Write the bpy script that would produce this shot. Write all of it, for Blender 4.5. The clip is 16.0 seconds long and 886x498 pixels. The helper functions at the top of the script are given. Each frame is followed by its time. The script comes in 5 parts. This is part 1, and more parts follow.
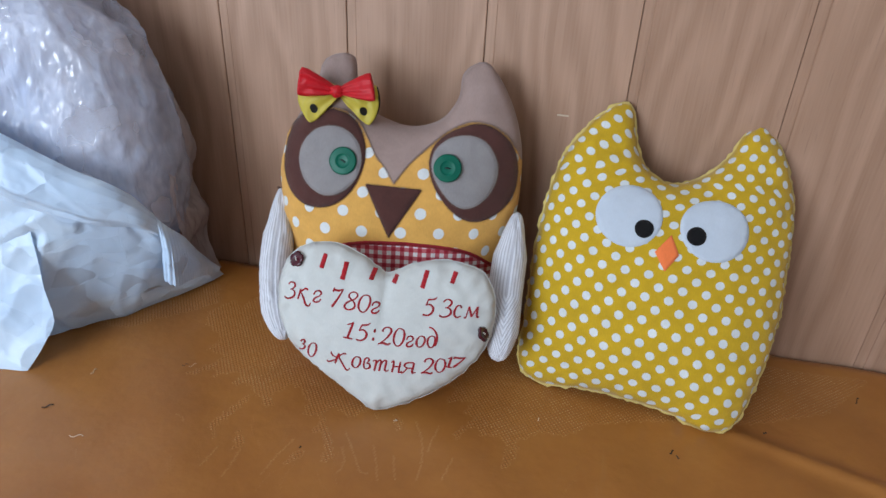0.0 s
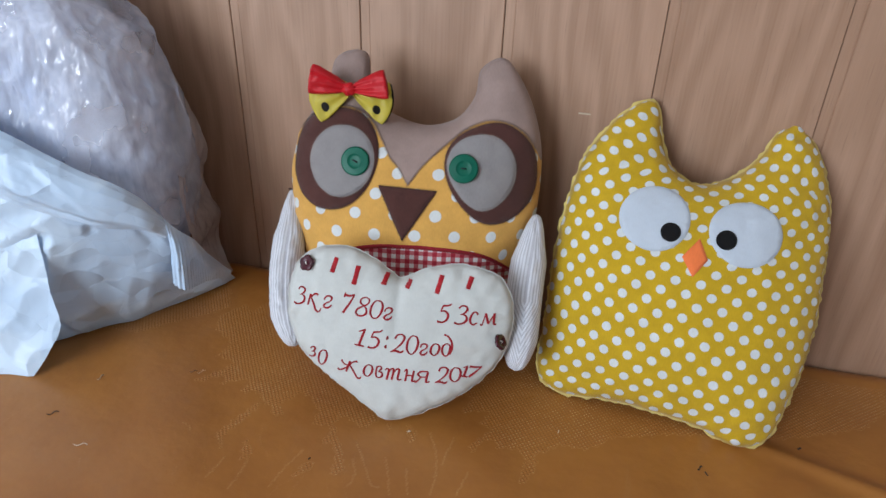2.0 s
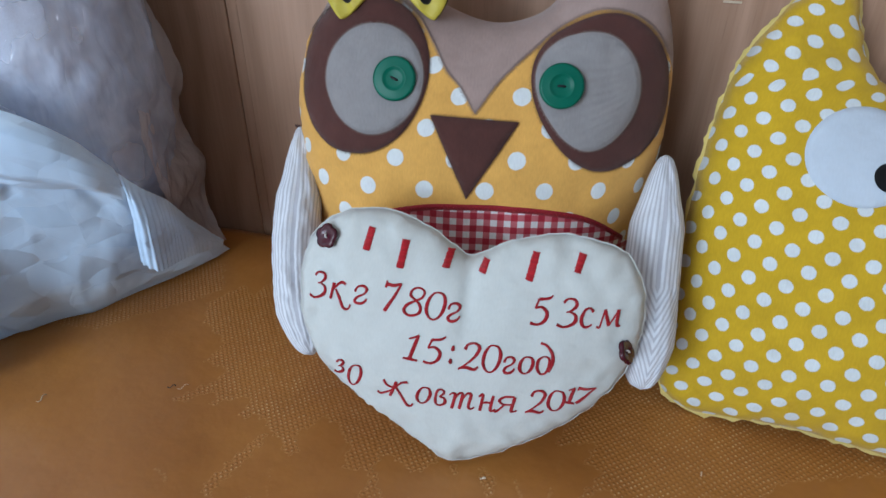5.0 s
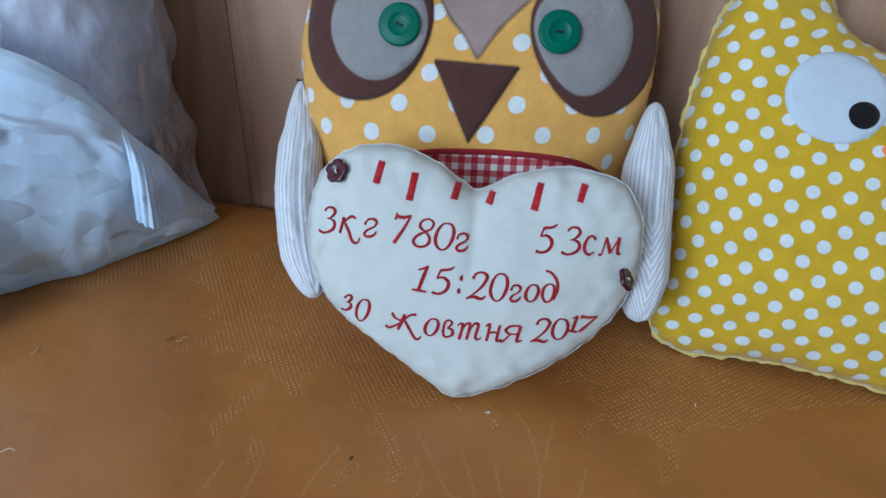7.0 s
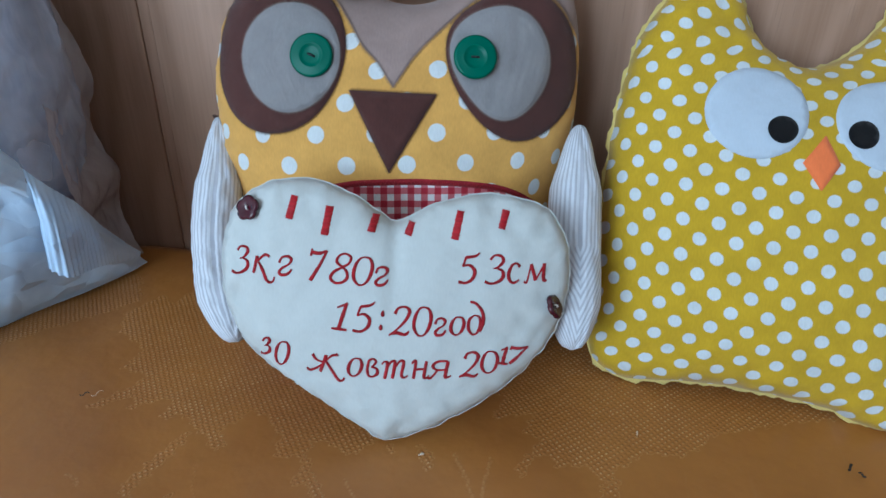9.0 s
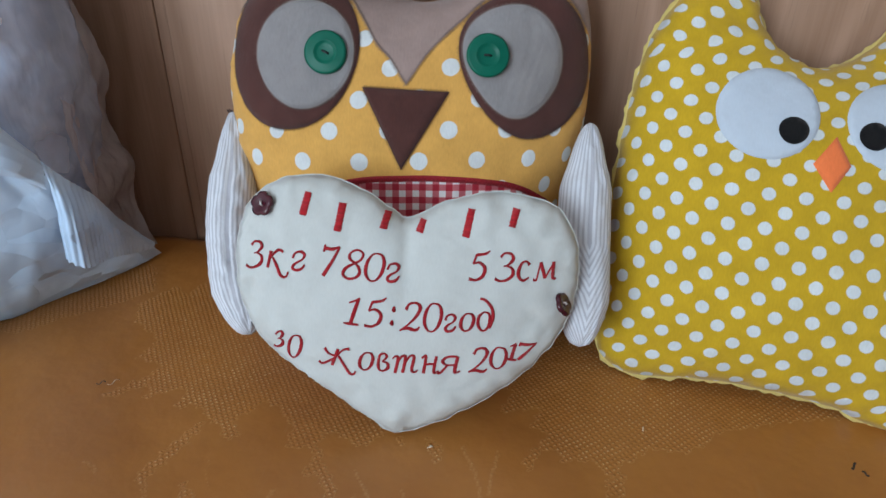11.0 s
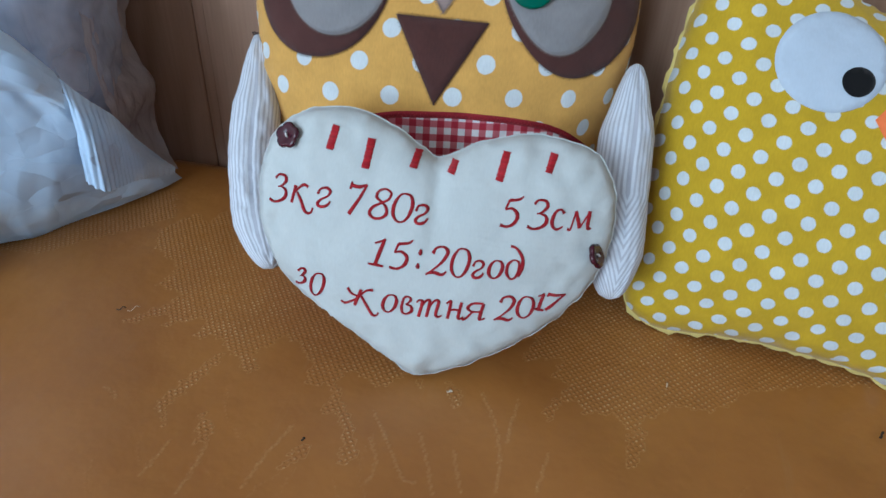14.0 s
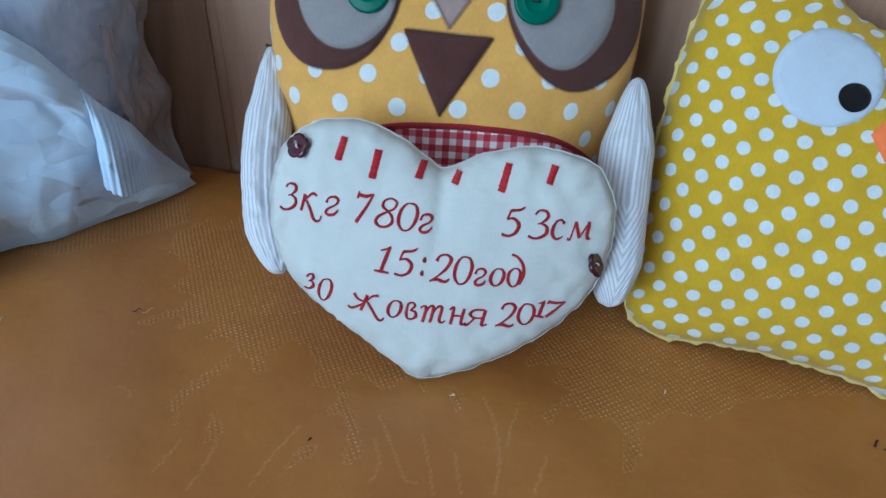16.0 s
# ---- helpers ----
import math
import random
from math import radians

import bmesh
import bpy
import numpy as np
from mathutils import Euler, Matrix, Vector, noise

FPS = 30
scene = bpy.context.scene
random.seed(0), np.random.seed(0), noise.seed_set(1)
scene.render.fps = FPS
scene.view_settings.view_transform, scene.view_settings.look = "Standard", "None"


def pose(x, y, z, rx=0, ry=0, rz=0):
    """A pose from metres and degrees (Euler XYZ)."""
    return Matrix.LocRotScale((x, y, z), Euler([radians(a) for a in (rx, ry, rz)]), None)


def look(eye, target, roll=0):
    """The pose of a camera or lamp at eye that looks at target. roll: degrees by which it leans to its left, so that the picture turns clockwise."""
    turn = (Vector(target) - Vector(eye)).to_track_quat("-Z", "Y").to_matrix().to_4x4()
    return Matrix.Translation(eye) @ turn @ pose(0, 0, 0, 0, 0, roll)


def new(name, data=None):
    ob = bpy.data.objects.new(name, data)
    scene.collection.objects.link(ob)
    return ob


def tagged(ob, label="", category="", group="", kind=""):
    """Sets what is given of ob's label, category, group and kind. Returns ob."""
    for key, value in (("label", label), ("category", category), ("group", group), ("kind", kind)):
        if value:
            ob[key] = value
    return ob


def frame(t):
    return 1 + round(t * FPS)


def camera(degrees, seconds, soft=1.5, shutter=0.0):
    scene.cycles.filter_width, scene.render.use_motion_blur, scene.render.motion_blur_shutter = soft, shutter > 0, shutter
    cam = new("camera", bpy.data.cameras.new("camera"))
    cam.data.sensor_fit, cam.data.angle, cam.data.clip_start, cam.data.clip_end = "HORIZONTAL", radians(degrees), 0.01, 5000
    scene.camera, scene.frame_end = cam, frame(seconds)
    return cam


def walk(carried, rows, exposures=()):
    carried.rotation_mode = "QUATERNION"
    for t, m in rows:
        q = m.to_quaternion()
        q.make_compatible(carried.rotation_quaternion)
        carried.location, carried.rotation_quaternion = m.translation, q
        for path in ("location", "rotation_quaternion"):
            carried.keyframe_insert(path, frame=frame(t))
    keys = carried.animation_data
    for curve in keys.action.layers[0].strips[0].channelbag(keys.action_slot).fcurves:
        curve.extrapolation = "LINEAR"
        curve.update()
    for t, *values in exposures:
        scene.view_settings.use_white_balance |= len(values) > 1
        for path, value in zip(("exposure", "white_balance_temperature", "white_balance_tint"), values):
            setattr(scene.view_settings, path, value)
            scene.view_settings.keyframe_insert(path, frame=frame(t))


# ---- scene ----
cam = camera(67.7, 16.0)
PATH = [
    (0, (0.164, -0.681, 0.909), (-0.208, 1.018, -0.078), 2.8),
    (0.5, (0.168, -0.674, 0.908), (-0.195, 1.035, -0.066), 2.2),
    (1, (0.166, -0.669, 0.905), (-0.23, 1.032, -0.07), 1.1),
    (1.5, (0.168, -0.668, 0.902), (-0.245, 1.022, -0.085), 1.5),
    (2, (0.162, -0.658, 0.897), (-0.267, 1.031, -0.084), 2.0),
    (2.5, (0.149, -0.633, 0.886), (-0.345, 1.043, -0.087), 1.4),
    (3, (0.121, -0.597, 0.856), (-0.265, 1.126, -0.083), 4.0),
    (3.5, (0.072, -0.57, 0.824), (-0.333, 1.106, -0.189), 1.9),
    (3.7, (0.075, -0.551, 0.816), (-0.347, 1.111, -0.215), 0.2),
    (5.8, (0.058, -0.49, 0.795), (-0.385, 1.098, -0.337), 0.7),
    (6, (0.054, -0.504, 0.79), (-0.41, 1.096, -0.317), -0.0),
    (6.5, (0.058, -0.524, 0.777), (-0.331, 1.112, -0.306), 2.7),
    (7, (0.054, -0.539, 0.764), (-0.274, 1.13, -0.287), 2.2),
    (7.5, (0.059, -0.538, 0.757), (-0.276, 1.151, -0.262), 1.3),
    (8, (0.061, -0.53, 0.749), (-0.267, 1.178, -0.24), 1.0),
    (8.5, (0.069, -0.519, 0.751), (-0.223, 1.206, -0.217), 1.7),
    (9, (0.081, -0.52, 0.756), (-0.174, 1.216, -0.206), 0.9),
    (11.5, (0.078, -0.524, 0.765), (-0.216, 1.169, -0.259), 1.4),
    (12, (0.07, -0.526, 0.767), (-0.263, 1.105, -0.341), 1.2),
    (12.5, (0.072, -0.513, 0.762), (-0.24, 1.098, -0.382), 2.4),
    (13, (0.075, -0.507, 0.765), (-0.239, 1.102, -0.381), 2.0),
    (13.5, (0.071, -0.503, 0.761), (-0.22, 1.094, -0.406), 3.1),
    (14, (0.069, -0.508, 0.76), (-0.227, 1.09, -0.406), 3.3),
    (14.5, (0.071, -0.511, 0.762), (-0.233, 1.091, -0.396), 3.4),
    (15, (0.072, -0.512, 0.763), (-0.232, 1.089, -0.396), 3.7),
    (15.5, (0.072, -0.513, 0.767), (-0.241, 1.085, -0.393), 3.6),
    (16, (0.075, -0.515, 0.77), (-0.257, 1.078, -0.391), 3.1),
]
# stops, kelvin and tint as the picture drifts
TONES = [(0.0, 0.12, 6500, 10), (1.7, 0.12, 6650, 10), (2.6, 0.06, 6850, 10), (3.7, 0.10, 6750, 11), (5.8, 0.06, 5800, 3), (7.0, 0.05, 5650, 2), (8.5, 0.05, 5450, 0), (9.2, 0.04, 5600, 0), (11.3, 0.05, 6500, 7), (12.5, 0.06, 6600, 8), (13.5, 0.05, 6000, 3), (15.0, 0.05, 5500, 1), (16.0, 0.05, 5350, -2)]
walk(cam, [(t, look(eye, target, roll)) for t, eye, target, roll in PATH], TONES)

# ---- light and exposure ----
world = bpy.data.worlds.new("sky")
scene.world = world
world.use_nodes = True
wn = world.node_tree.nodes
sky = wn.new("ShaderNodeTexSky")
sky.sky_type = "NISHITA"
sky.sun_disc = False
sky.sun_elevation, sky.sun_rotation = radians(35), radians(200)
world.node_tree.links.new(sky.outputs[0], wn["Background"].inputs[0])
wn["Background"].inputs[1].default_value = 0.1

SEAT = 0.45
WIN_X, WIN_Z, WIN_W, WIN_H, BACK_Y = -1.30, 1.45, 1.8, 1.5, -2.9

lamp = bpy.data.lights.new("window_daylight", "AREA")
lamp.shape, lamp.size, lamp.size_y = "RECTANGLE", WIN_W - 0.1, WIN_H - 0.1
lamp.energy, lamp.color = 88.0, (0.72, 0.84, 0.99)
lamp_ob = new("window_daylight", lamp)
lamp_ob.matrix_world = look((WIN_X, BACK_Y + 0.03, WIN_Z), (WIN_X, 0.0, WIN_Z))


# ---- material kit ----
class Nodes:
    """A small wrapper for building a node material."""

    def __init__(self, name):
        self.mat = bpy.data.materials.new(name)
        self.mat.use_nodes = True
        self.tree = self.mat.node_tree
        self.bsdf = self.tree.nodes["Principled BSDF"]
        self.out = self.tree.nodes["Material Output"]

    def add(self, kind, **props):
        n = self.tree.nodes.new("ShaderNode" + kind)
        for k, v in props.items():
            setattr(n, k, v)
        return n

    def put(self, src, dst):
        if hasattr(src, "outputs"):
            src = src.outputs[0]
        if hasattr(src, "is_output"):
            self.tree.links.new(src, dst)
        else:
            dst.default_value = src

    def math(self, op, a, b=0.0, c=0.0):
        n = self.add("Math", operation=op)
        for i, v in enumerate((a, b, c)):
            self.put(v, n.inputs[i])
        return n.outputs[0]

    def mix(self, fac, a, b):
        n = self.add("Mix", data_type="RGBA")
        self.put(fac, n.inputs[0])
        self.put(a if hasattr(a, "is_output") else (*a, 1), n.inputs[6])
        self.put(b if hasattr(b, "is_output") else (*b, 1), n.inputs[7])
        return n.outputs[2]

    def coords(self, which="Object"):
        return self.add("TexCoord").outputs[which]

    def scaled(self, vec, scale, rot=(0, 0, 0)):
        m = self.add("Mapping")
        self.put(vec, m.inputs[0])
        m.inputs[2].default_value = rot
        m.inputs[3].default_value = scale if hasattr(scale, "__len__") else (scale,) * 3
        return m.outputs[0]

    def noise(self, vec, scale, detail=3.0, rough=0.5):
        n = self.add("TexNoise")
        self.put(vec, n.inputs["Vector"])
        n.inputs["Scale"].default_value, n.inputs["Detail"].default_value, n.inputs["Roughness"].default_value = scale, detail, rough
        return n.outputs["Fac"]

    def ramp(self, fac, lo, hi, a=0.0, b=1.0):
        n = self.add("MapRange")
        self.put(fac, n.inputs[0])
        for i, v in enumerate((lo, hi, a, b)):
            n.inputs[i + 1].default_value = v
        return n.outputs[0]

    def bump(self, height, strength=0.3, distance=0.001, chain=None):
        n = self.add("Bump")
        self.put(height, n.inputs["Height"])
        n.inputs["Strength"].default_value, n.inputs["Distance"].default_value = strength, distance
        if chain is not None:
            self.put(chain, n.inputs["Normal"])
        return n.outputs[0]

    def done(self, colour=None, rough=None, normal=None, **more):
        if colour is not None:
            self.put(colour if hasattr(colour, "is_output") else (*colour, 1), self.bsdf.inputs["Base Color"])
        if rough is not None:
            self.put(rough, self.bsdf.inputs["Roughness"])
        if normal is not None:
            self.put(normal, self.bsdf.inputs["Normal"])
        for k, v in more.items():
            self.put(v, self.bsdf.inputs[k.replace("_", " ")])
        return self.mat


def stagger(k, vec, dx, dy, squash=1.0):
    """Distance in metres to the nearest point of rows dy apart, points dx apart, every second row shifted by half."""
    sep = k.add("SeparateXYZ")
    k.put(vec, sep.inputs[0])
    best = None
    for shift in (0.0, 0.5):
        x = k.math("SUBTRACT", k.math("FRACT", k.math("ADD", k.math("DIVIDE", sep.outputs[0], dx), shift)), 0.5)
        y = k.math("SUBTRACT", k.math("FRACT", k.math("ADD", k.math("DIVIDE", sep.outputs[1], 2 * dy), shift)), 0.5)
        x = k.math("MULTIPLY", x, dx)
        y = k.math("MULTIPLY", y, 2 * dy * squash)
        d = k.math("SQRT", k.math("ADD", k.math("MULTIPLY", x, x), k.math("MULTIPLY", y, y)))
        best = d if best is None else k.math("MINIMUM", best, d)
    return best


def weave(k, vec, step=0.0006):
    """Fine over-and-under relief of plain cotton."""
    sep = k.add("SeparateXYZ")
    k.put(vec, sep.inputs[0])
    a = k.math("SINE", k.math("MULTIPLY", sep.outputs[0], 6.283 / step))
    b = k.math("SINE", k.math("MULTIPLY", sep.outputs[1], 6.283 / step))
    return k.math("MULTIPLY", a, b)


def cotton(name, base, vary=0.12, pattern=None, rough=0.85, weave_strength=0.25):
    """Printed or plain cotton. pattern(k, uv, base) may return another colour socket."""
    k = Nodes(name)
    uv = k.add("UVMap").outputs[0]
    obj = k.coords()
    colour = pattern(k, uv) if pattern else k.mix(0.0, base, base)
    blot = k.noise(obj, 55.0, 4.0)
    thread = k.noise(k.scaled(uv, (900, 260, 1)), 1.0, 2.0)
    shade = k.add("HueSaturation")
    k.put(k.math("ADD", k.ramp(blot, 0.25, 0.75, 1 - vary, 1 + vary * 0.5), k.ramp(thread, 0.3, 0.7, -vary * 0.4, vary * 0.4)), shade.inputs["Value"])
    k.put(colour, shade.inputs["Color"])
    n1 = k.bump(k.noise(obj, 38.0, 4.0, 0.55), 0.35, 0.004)
    n2 = k.bump(weave(k, uv), weave_strength, 0.0002, n1)
    return k.done(shade.outputs[0], rough, n2, Sheen_Weight=0.15, Specular_IOR_Level=0.25)


def dots(base, dot, dx, dy, r, ox=0.0, oy=0.0, turn=0.0):
    def pattern(k, uv):
        m = k.add("Mapping", vector_type="TEXTURE")
        k.put(uv, m.inputs[0])
        m.inputs[1].default_value = (ox, oy, 0)
        m.inputs[2].default_value = (0, 0, turn)
        wob = k.noise(uv, 420.0, 2.0)
        d = k.math("ADD", stagger(k, m.outputs[0], dx, dy), k.math("MULTIPLY", k.math("SUBTRACT", wob, 0.5), 0.0008))
        return k.mix(k.ramp(d, r - 0.0003, r + 0.0003, 1.0, 0.0), base, dot)
    return pattern


def gingham(k, uv):
    sep = k.add("SeparateXYZ")
    k.put(uv, sep.inputs[0])
    bars = [k.ramp(k.math("SINE", k.math("MULTIPLY", sep.outputs[i], 6.283 / 0.0088)), -0.12, 0.12) for i in (0, 1)]
    both = k.math("MULTIPLY", k.math("ADD", bars[0], bars[1]), 0.5)
    half = k.mix(k.ramp(both, 0.0, 0.5), (0.72, 0.68, 0.68), (0.50, 0.13, 0.15))
    return k.mix(k.ramp(both, 0.5, 1.0), half, (0.36, 0.018, 0.035))


def pinstripe(k, uv):
    sep = k.add("SeparateXYZ")
    k.put(uv, sep.inputs[0])
    w = k.math("SINE", k.math("MULTIPLY", sep.outputs[0], 6.283 / 0.0031))
    return k.mix(k.ramp(w, -0.1, 0.5, 0.0, 0.85), (0.69, 0.71, 0.76), (0.45, 0.45, 0.50))


def wood(name, tone):
    """Oak-print board with long grain, growth arcs and pores."""
    k = Nodes(name)
    obj = k.coords()
    info = k.add("ObjectInfo")
    shift = k.add("VectorMath", operation="ADD")
    comb = k.add("CombineXYZ")
    k.put(k.math("MULTIPLY", info.outputs["Random"], 7.3), comb.inputs[0])
    k.put(k.math("MULTIPLY", info.outputs["Random"], 3.1), comb.inputs[2])
    k.put(obj, shift.inputs[0])
    k.put(comb, shift.inputs[1])
    p = shift.outputs[0]
    warp = k.noise(k.scaled(p, (9, 9, 2.2)), 1.0, 2.0)
    sep = k.add("SeparateXYZ")
    k.put(p, sep.inputs[0])
    rings = k.math("SINE", k.math("ADD", k.math("MULTIPLY", sep.outputs[0], 190.0), k.math("MULTIPLY", warp, 46.0)))
    fibre = k.noise(k.scaled(p, (420, 420, 7)), 1.0, 4.0, 0.6)
    broad = k.noise(k.scaled(p, (26, 26, 1.6)), 1.0, 3.0)
    pores = k.noise(k.scaled(p, (900, 900, 30)), 1.0, 1.0)
    mixv = k.math("ADD", k.math("MULTIPLY", k.ramp(rings, -1, 1), 0.20), k.math("ADD", k.math("MULTIPLY", fibre, 0.40), k.math("MULTIPLY", broad, 0.55)))
    dark = tuple(c * f for c, f in zip(tone, (0.78, 0.73, 0.68)))
    light = tuple(min(1, c * f) for c, f in zip(tone, (1.15, 1.16, 1.18)))
    colour = k.mix(k.ramp(mixv, 0.36, 0.80), dark, light)
    colour = k.mix(k.ramp(pores, 0.64, 0.74, 0.0, 0.35), colour, tuple(c * 0.45 for c in tone))
    nrm = k.bump(k.math("ADD", fibre, k.math("MULTIPLY", pores, 0.4)), 0.12, 0.0006)
    return k.done(colour, k.ramp(fibre, 0.2, 0.8, 0.36, 0.52), nrm, Specular_IOR_Level=0.45)


def plain(name, colour, rough=0.5, vary=0.1, scale=40.0, bump=0.1, **more):
    k = Nodes(name)
    obj = k.coords()
    f = k.noise(obj, scale, 4.0)
    c = k.mix(k.ramp(f, 0.3, 0.7), tuple(x * (1 - vary) for x in colour), tuple(min(1, x * (1 + vary)) for x in colour))
    return k.done(c, rough, k.bump(k.noise(obj, scale * 6, 3.0), bump, 0.001), **more)


def vinyl():
    """Ochre leathercloth: pebbled net ground, smooth pressed flowers, scuffs."""
    k = Nodes("embossed_ochre_vinyl")
    obj = k.coords()
    att = k.add("Attribute", attribute_name="net")
    wob = k.add("VectorMath", operation="MULTIPLY_ADD")
    nz = k.add("TexNoise")
    nz.inputs["Scale"].default_value = 210.0
    k.put(obj, nz.inputs["Vector"])
    k.put(nz.outputs["Color"], wob.inputs[0])
    wob.inputs[1].default_value = (0.0022, 0.0018, 0.0)
    k.put(obj, wob.inputs[2])
    d = stagger(k, k.scaled(wob.outputs[0], 1.0, (0, 0, 0.12)), 0.0044, 0.0024, 1.0)
    pebble = k.math("MULTIPLY", k.ramp(d, 0.0002, 0.0016, 1.0, 0.0), att.outputs["Fac"])
    blot = k.noise(obj, 9.0, 5.0, 0.6)
    fine = k.noise(obj, 160.0, 3.0)
    wear = k.noise(obj, 30.0, 4.0, 0.65)
    streak = k.noise(k.scaled(obj, (60, 5, 1), (0, 0, 0.6)), 1.0, 4.0, 0.7)
    base = k.mix(k.ramp(blot, 0.3, 0.7), (0.335, 0.128, 0.026), (0.405, 0.168, 0.038))
    base = k.mix(k.math("MULTIPLY", k.ramp(wear, 0.45, 0.7), 0.35), base, (0.30, 0.108, 0.022))
    # glints on the pebble tops, painted into the colour as pale spots, broken up by noise
    glints = k.math("MULTIPLY", k.ramp(d, 0.0003, 0.0009, 1.0, 0.0), att.outputs["Fac"])
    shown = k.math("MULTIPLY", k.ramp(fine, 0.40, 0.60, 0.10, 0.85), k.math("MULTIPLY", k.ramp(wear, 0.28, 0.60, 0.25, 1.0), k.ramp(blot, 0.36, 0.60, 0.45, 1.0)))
    base = k.mix(k.math("MULTIPLY", glints, shown), base, (0.80, 0.60, 0.34))
    vein = k.ramp(k.math("ABSOLUTE", k.math("SUBTRACT", att.outputs["Fac"], 0.42)), 0.10, 0.30, 0.30, 0.0)
    base = k.mix(vein, base, (0.52, 0.29, 0.11))
    base = k.mix(k.ramp(streak, 0.62, 0.78, 0.0, 0.28), base, (0.40, 0.22, 0.09))
    n1 = k.bump(k.noise(obj, 24.0, 4.0), 0.25, 0.006)
    n2 = k.bump(k.math("ADD", pebble, k.math("MULTIPLY", fine, 0.10)), 0.40, 0.0007, n1)
    rough = k.math("SUBTRACT", k.ramp(wear, 0.2, 0.8, 0.30, 0.46), k.math("MULTIPLY", pebble, 0.08))
    return k.done(base, rough, n2, Specular_IOR_Level=0.5)


def film(name, base, clear, crinkle, rough=0.16, scale=60.0, shine=0.08, lit_through=0.3, facets=0.0, planes=0.0):
    """Thin plastic: part see-through, milky, with a crinkled gloss that breaks into small flat facets."""
    k = Nodes(name)
    obj = k.coords()
    ridge = k.math("ABSOLUTE", k.math("SUBTRACT", k.noise(k.scaled(obj, (1, 1, 0.55)), scale, 3.0, 0.6), 0.5))
    fold = k.math("ABSOLUTE", k.math("SUBTRACT", k.noise(obj, scale * 0.32, 2.0), 0.5))
    nrm = k.bump(k.math("ADD", k.math("MULTIPLY", ridge, 0.5), fold), crinkle, 0.02)
    if planes:
        bent = k.add("VectorMath", operation="MULTIPLY_ADD")
        wave = k.add("TexNoise")
        wave.inputs["Scale"].default_value = 14.0
        k.put(obj, wave.inputs["Vector"])
        k.put(wave.outputs["Color"], bent.inputs[0])
        bent.inputs[1].default_value = (0.05, 0.05, 0.05)
        k.put(obj, bent.inputs[2])
        big = k.add("TexVoronoi")
        big.inputs["Scale"].default_value = 1.0
        q = k.scaled(bent.outputs[0], (34, 34, 52), (0.0, 0.9, 0.0))
        k.put(q, big.inputs["Vector"])
        far, turn = k.add("VectorMath", operation="SUBTRACT"), k.add("VectorMath", operation="SUBTRACT")
        k.put(q, far.inputs[0])
        k.put(big.outputs["Position"], far.inputs[1])
        k.put(big.outputs["Color"], turn.inputs[0])
        turn.inputs[1].default_value = (0.5, 0.5, 0.5)
        slope = k.add("VectorMath", operation="DOT_PRODUCT")
        k.put(far, slope.inputs[0])
        k.put(turn, slope.inputs[1])
        nrm = k.bump(slope.outputs["Value"], planes, 0.016, nrm)
    layers = k.ramp(k.noise(k.scaled(obj, (1, 1, 1.6)), 8.0, 4.0, 0.55), 0.46, 0.53)
    if facets:
        pull = k.math("ABSOLUTE", k.math("SUBTRACT", k.noise(k.scaled(obj, (34, 34, 8), (0, 0.25, 0)), 1.0, 3.0, 0.6), 0.5))
        layers = k.math("MAXIMUM", k.math("MULTIPLY", layers, 0.5), k.ramp(pull, 0.0, 0.05, 1.0, 0.0))
        nrm = k.bump(pull, 0.5, 0.02, nrm)
    mat = k.done(k.mix(layers, (base[0] * 0.87, base[1] * 0.90, base[2] * 0.94), base), rough, nrm, Specular_IOR_Level=0.15)
    trans = k.add("BsdfTranslucent")
    trans.inputs[0].default_value = (*base, 1)
    k.put(nrm, trans.inputs["Normal"])
    m1 = k.add("MixShader")
    m1.inputs[0].default_value = lit_through
    k.tree.links.new(k.bsdf.outputs[0], m1.inputs[1])
    k.tree.links.new(trans.outputs[0], m1.inputs[2])
    glass = k.add("BsdfTransparent")
    m2 = k.add("MixShader")
    k.put(k.ramp(k.noise(obj, 18.0, 3.0), 0.3, 0.7, clear * 0.6, min(1.0, clear * 1.4)), m2.inputs[0])
    k.tree.links.new(m1.outputs[0], m2.inputs[1])
    k.tree.links.new(glass.outputs[0], m2.inputs[2])
    gloss = k.add("BsdfGlossy")
    gloss.inputs["Roughness"].default_value = 0.15
    k.put(nrm, gloss.inputs["Normal"])
    m3 = k.add("MixShader")
    m3.inputs[0].default_value = shine
    if facets:
        warped = k.add("VectorMath", operation="MULTIPLY_ADD")
        nz = k.add("TexNoise")
        nz.inputs["Scale"].default_value = 30.0
        k.put(obj, nz.inputs["Vector"])
        k.put(nz.outputs["Color"], warped.inputs[0])
        warped.inputs[1].default_value = (0.02, 0.02, 0.03)
        k.put(obj, warped.inputs[2])
        cells = k.add("TexVoronoi")
        cells.inputs["Scale"].default_value = 1.0
        p = k.scaled(warped.outputs[0], (480, 480, 75), (0.0, 0.5, 0.0))
        k.put(p, cells.inputs["Vector"])
        away = k.add("VectorMath", operation="SUBTRACT")
        k.put(p, away.inputs[0])
        k.put(cells.outputs["Position"], away.inputs[1])
        lean = k.add("VectorMath", operation="SUBTRACT")
        k.put(cells.outputs["Color"], lean.inputs[0])
        lean.inputs[1].default_value = (0.5, 0.5, 0.5)
        dot = k.add("VectorMath", operation="DOT_PRODUCT")
        k.put(away, dot.inputs[0])
        k.put(lean, dot.inputs[1])
        facet = k.bump(dot.outputs["Value"], 1.0, 0.0026)
        k.put(facet, gloss.inputs["Normal"])
        gloss.inputs["Roughness"].default_value = 0.11
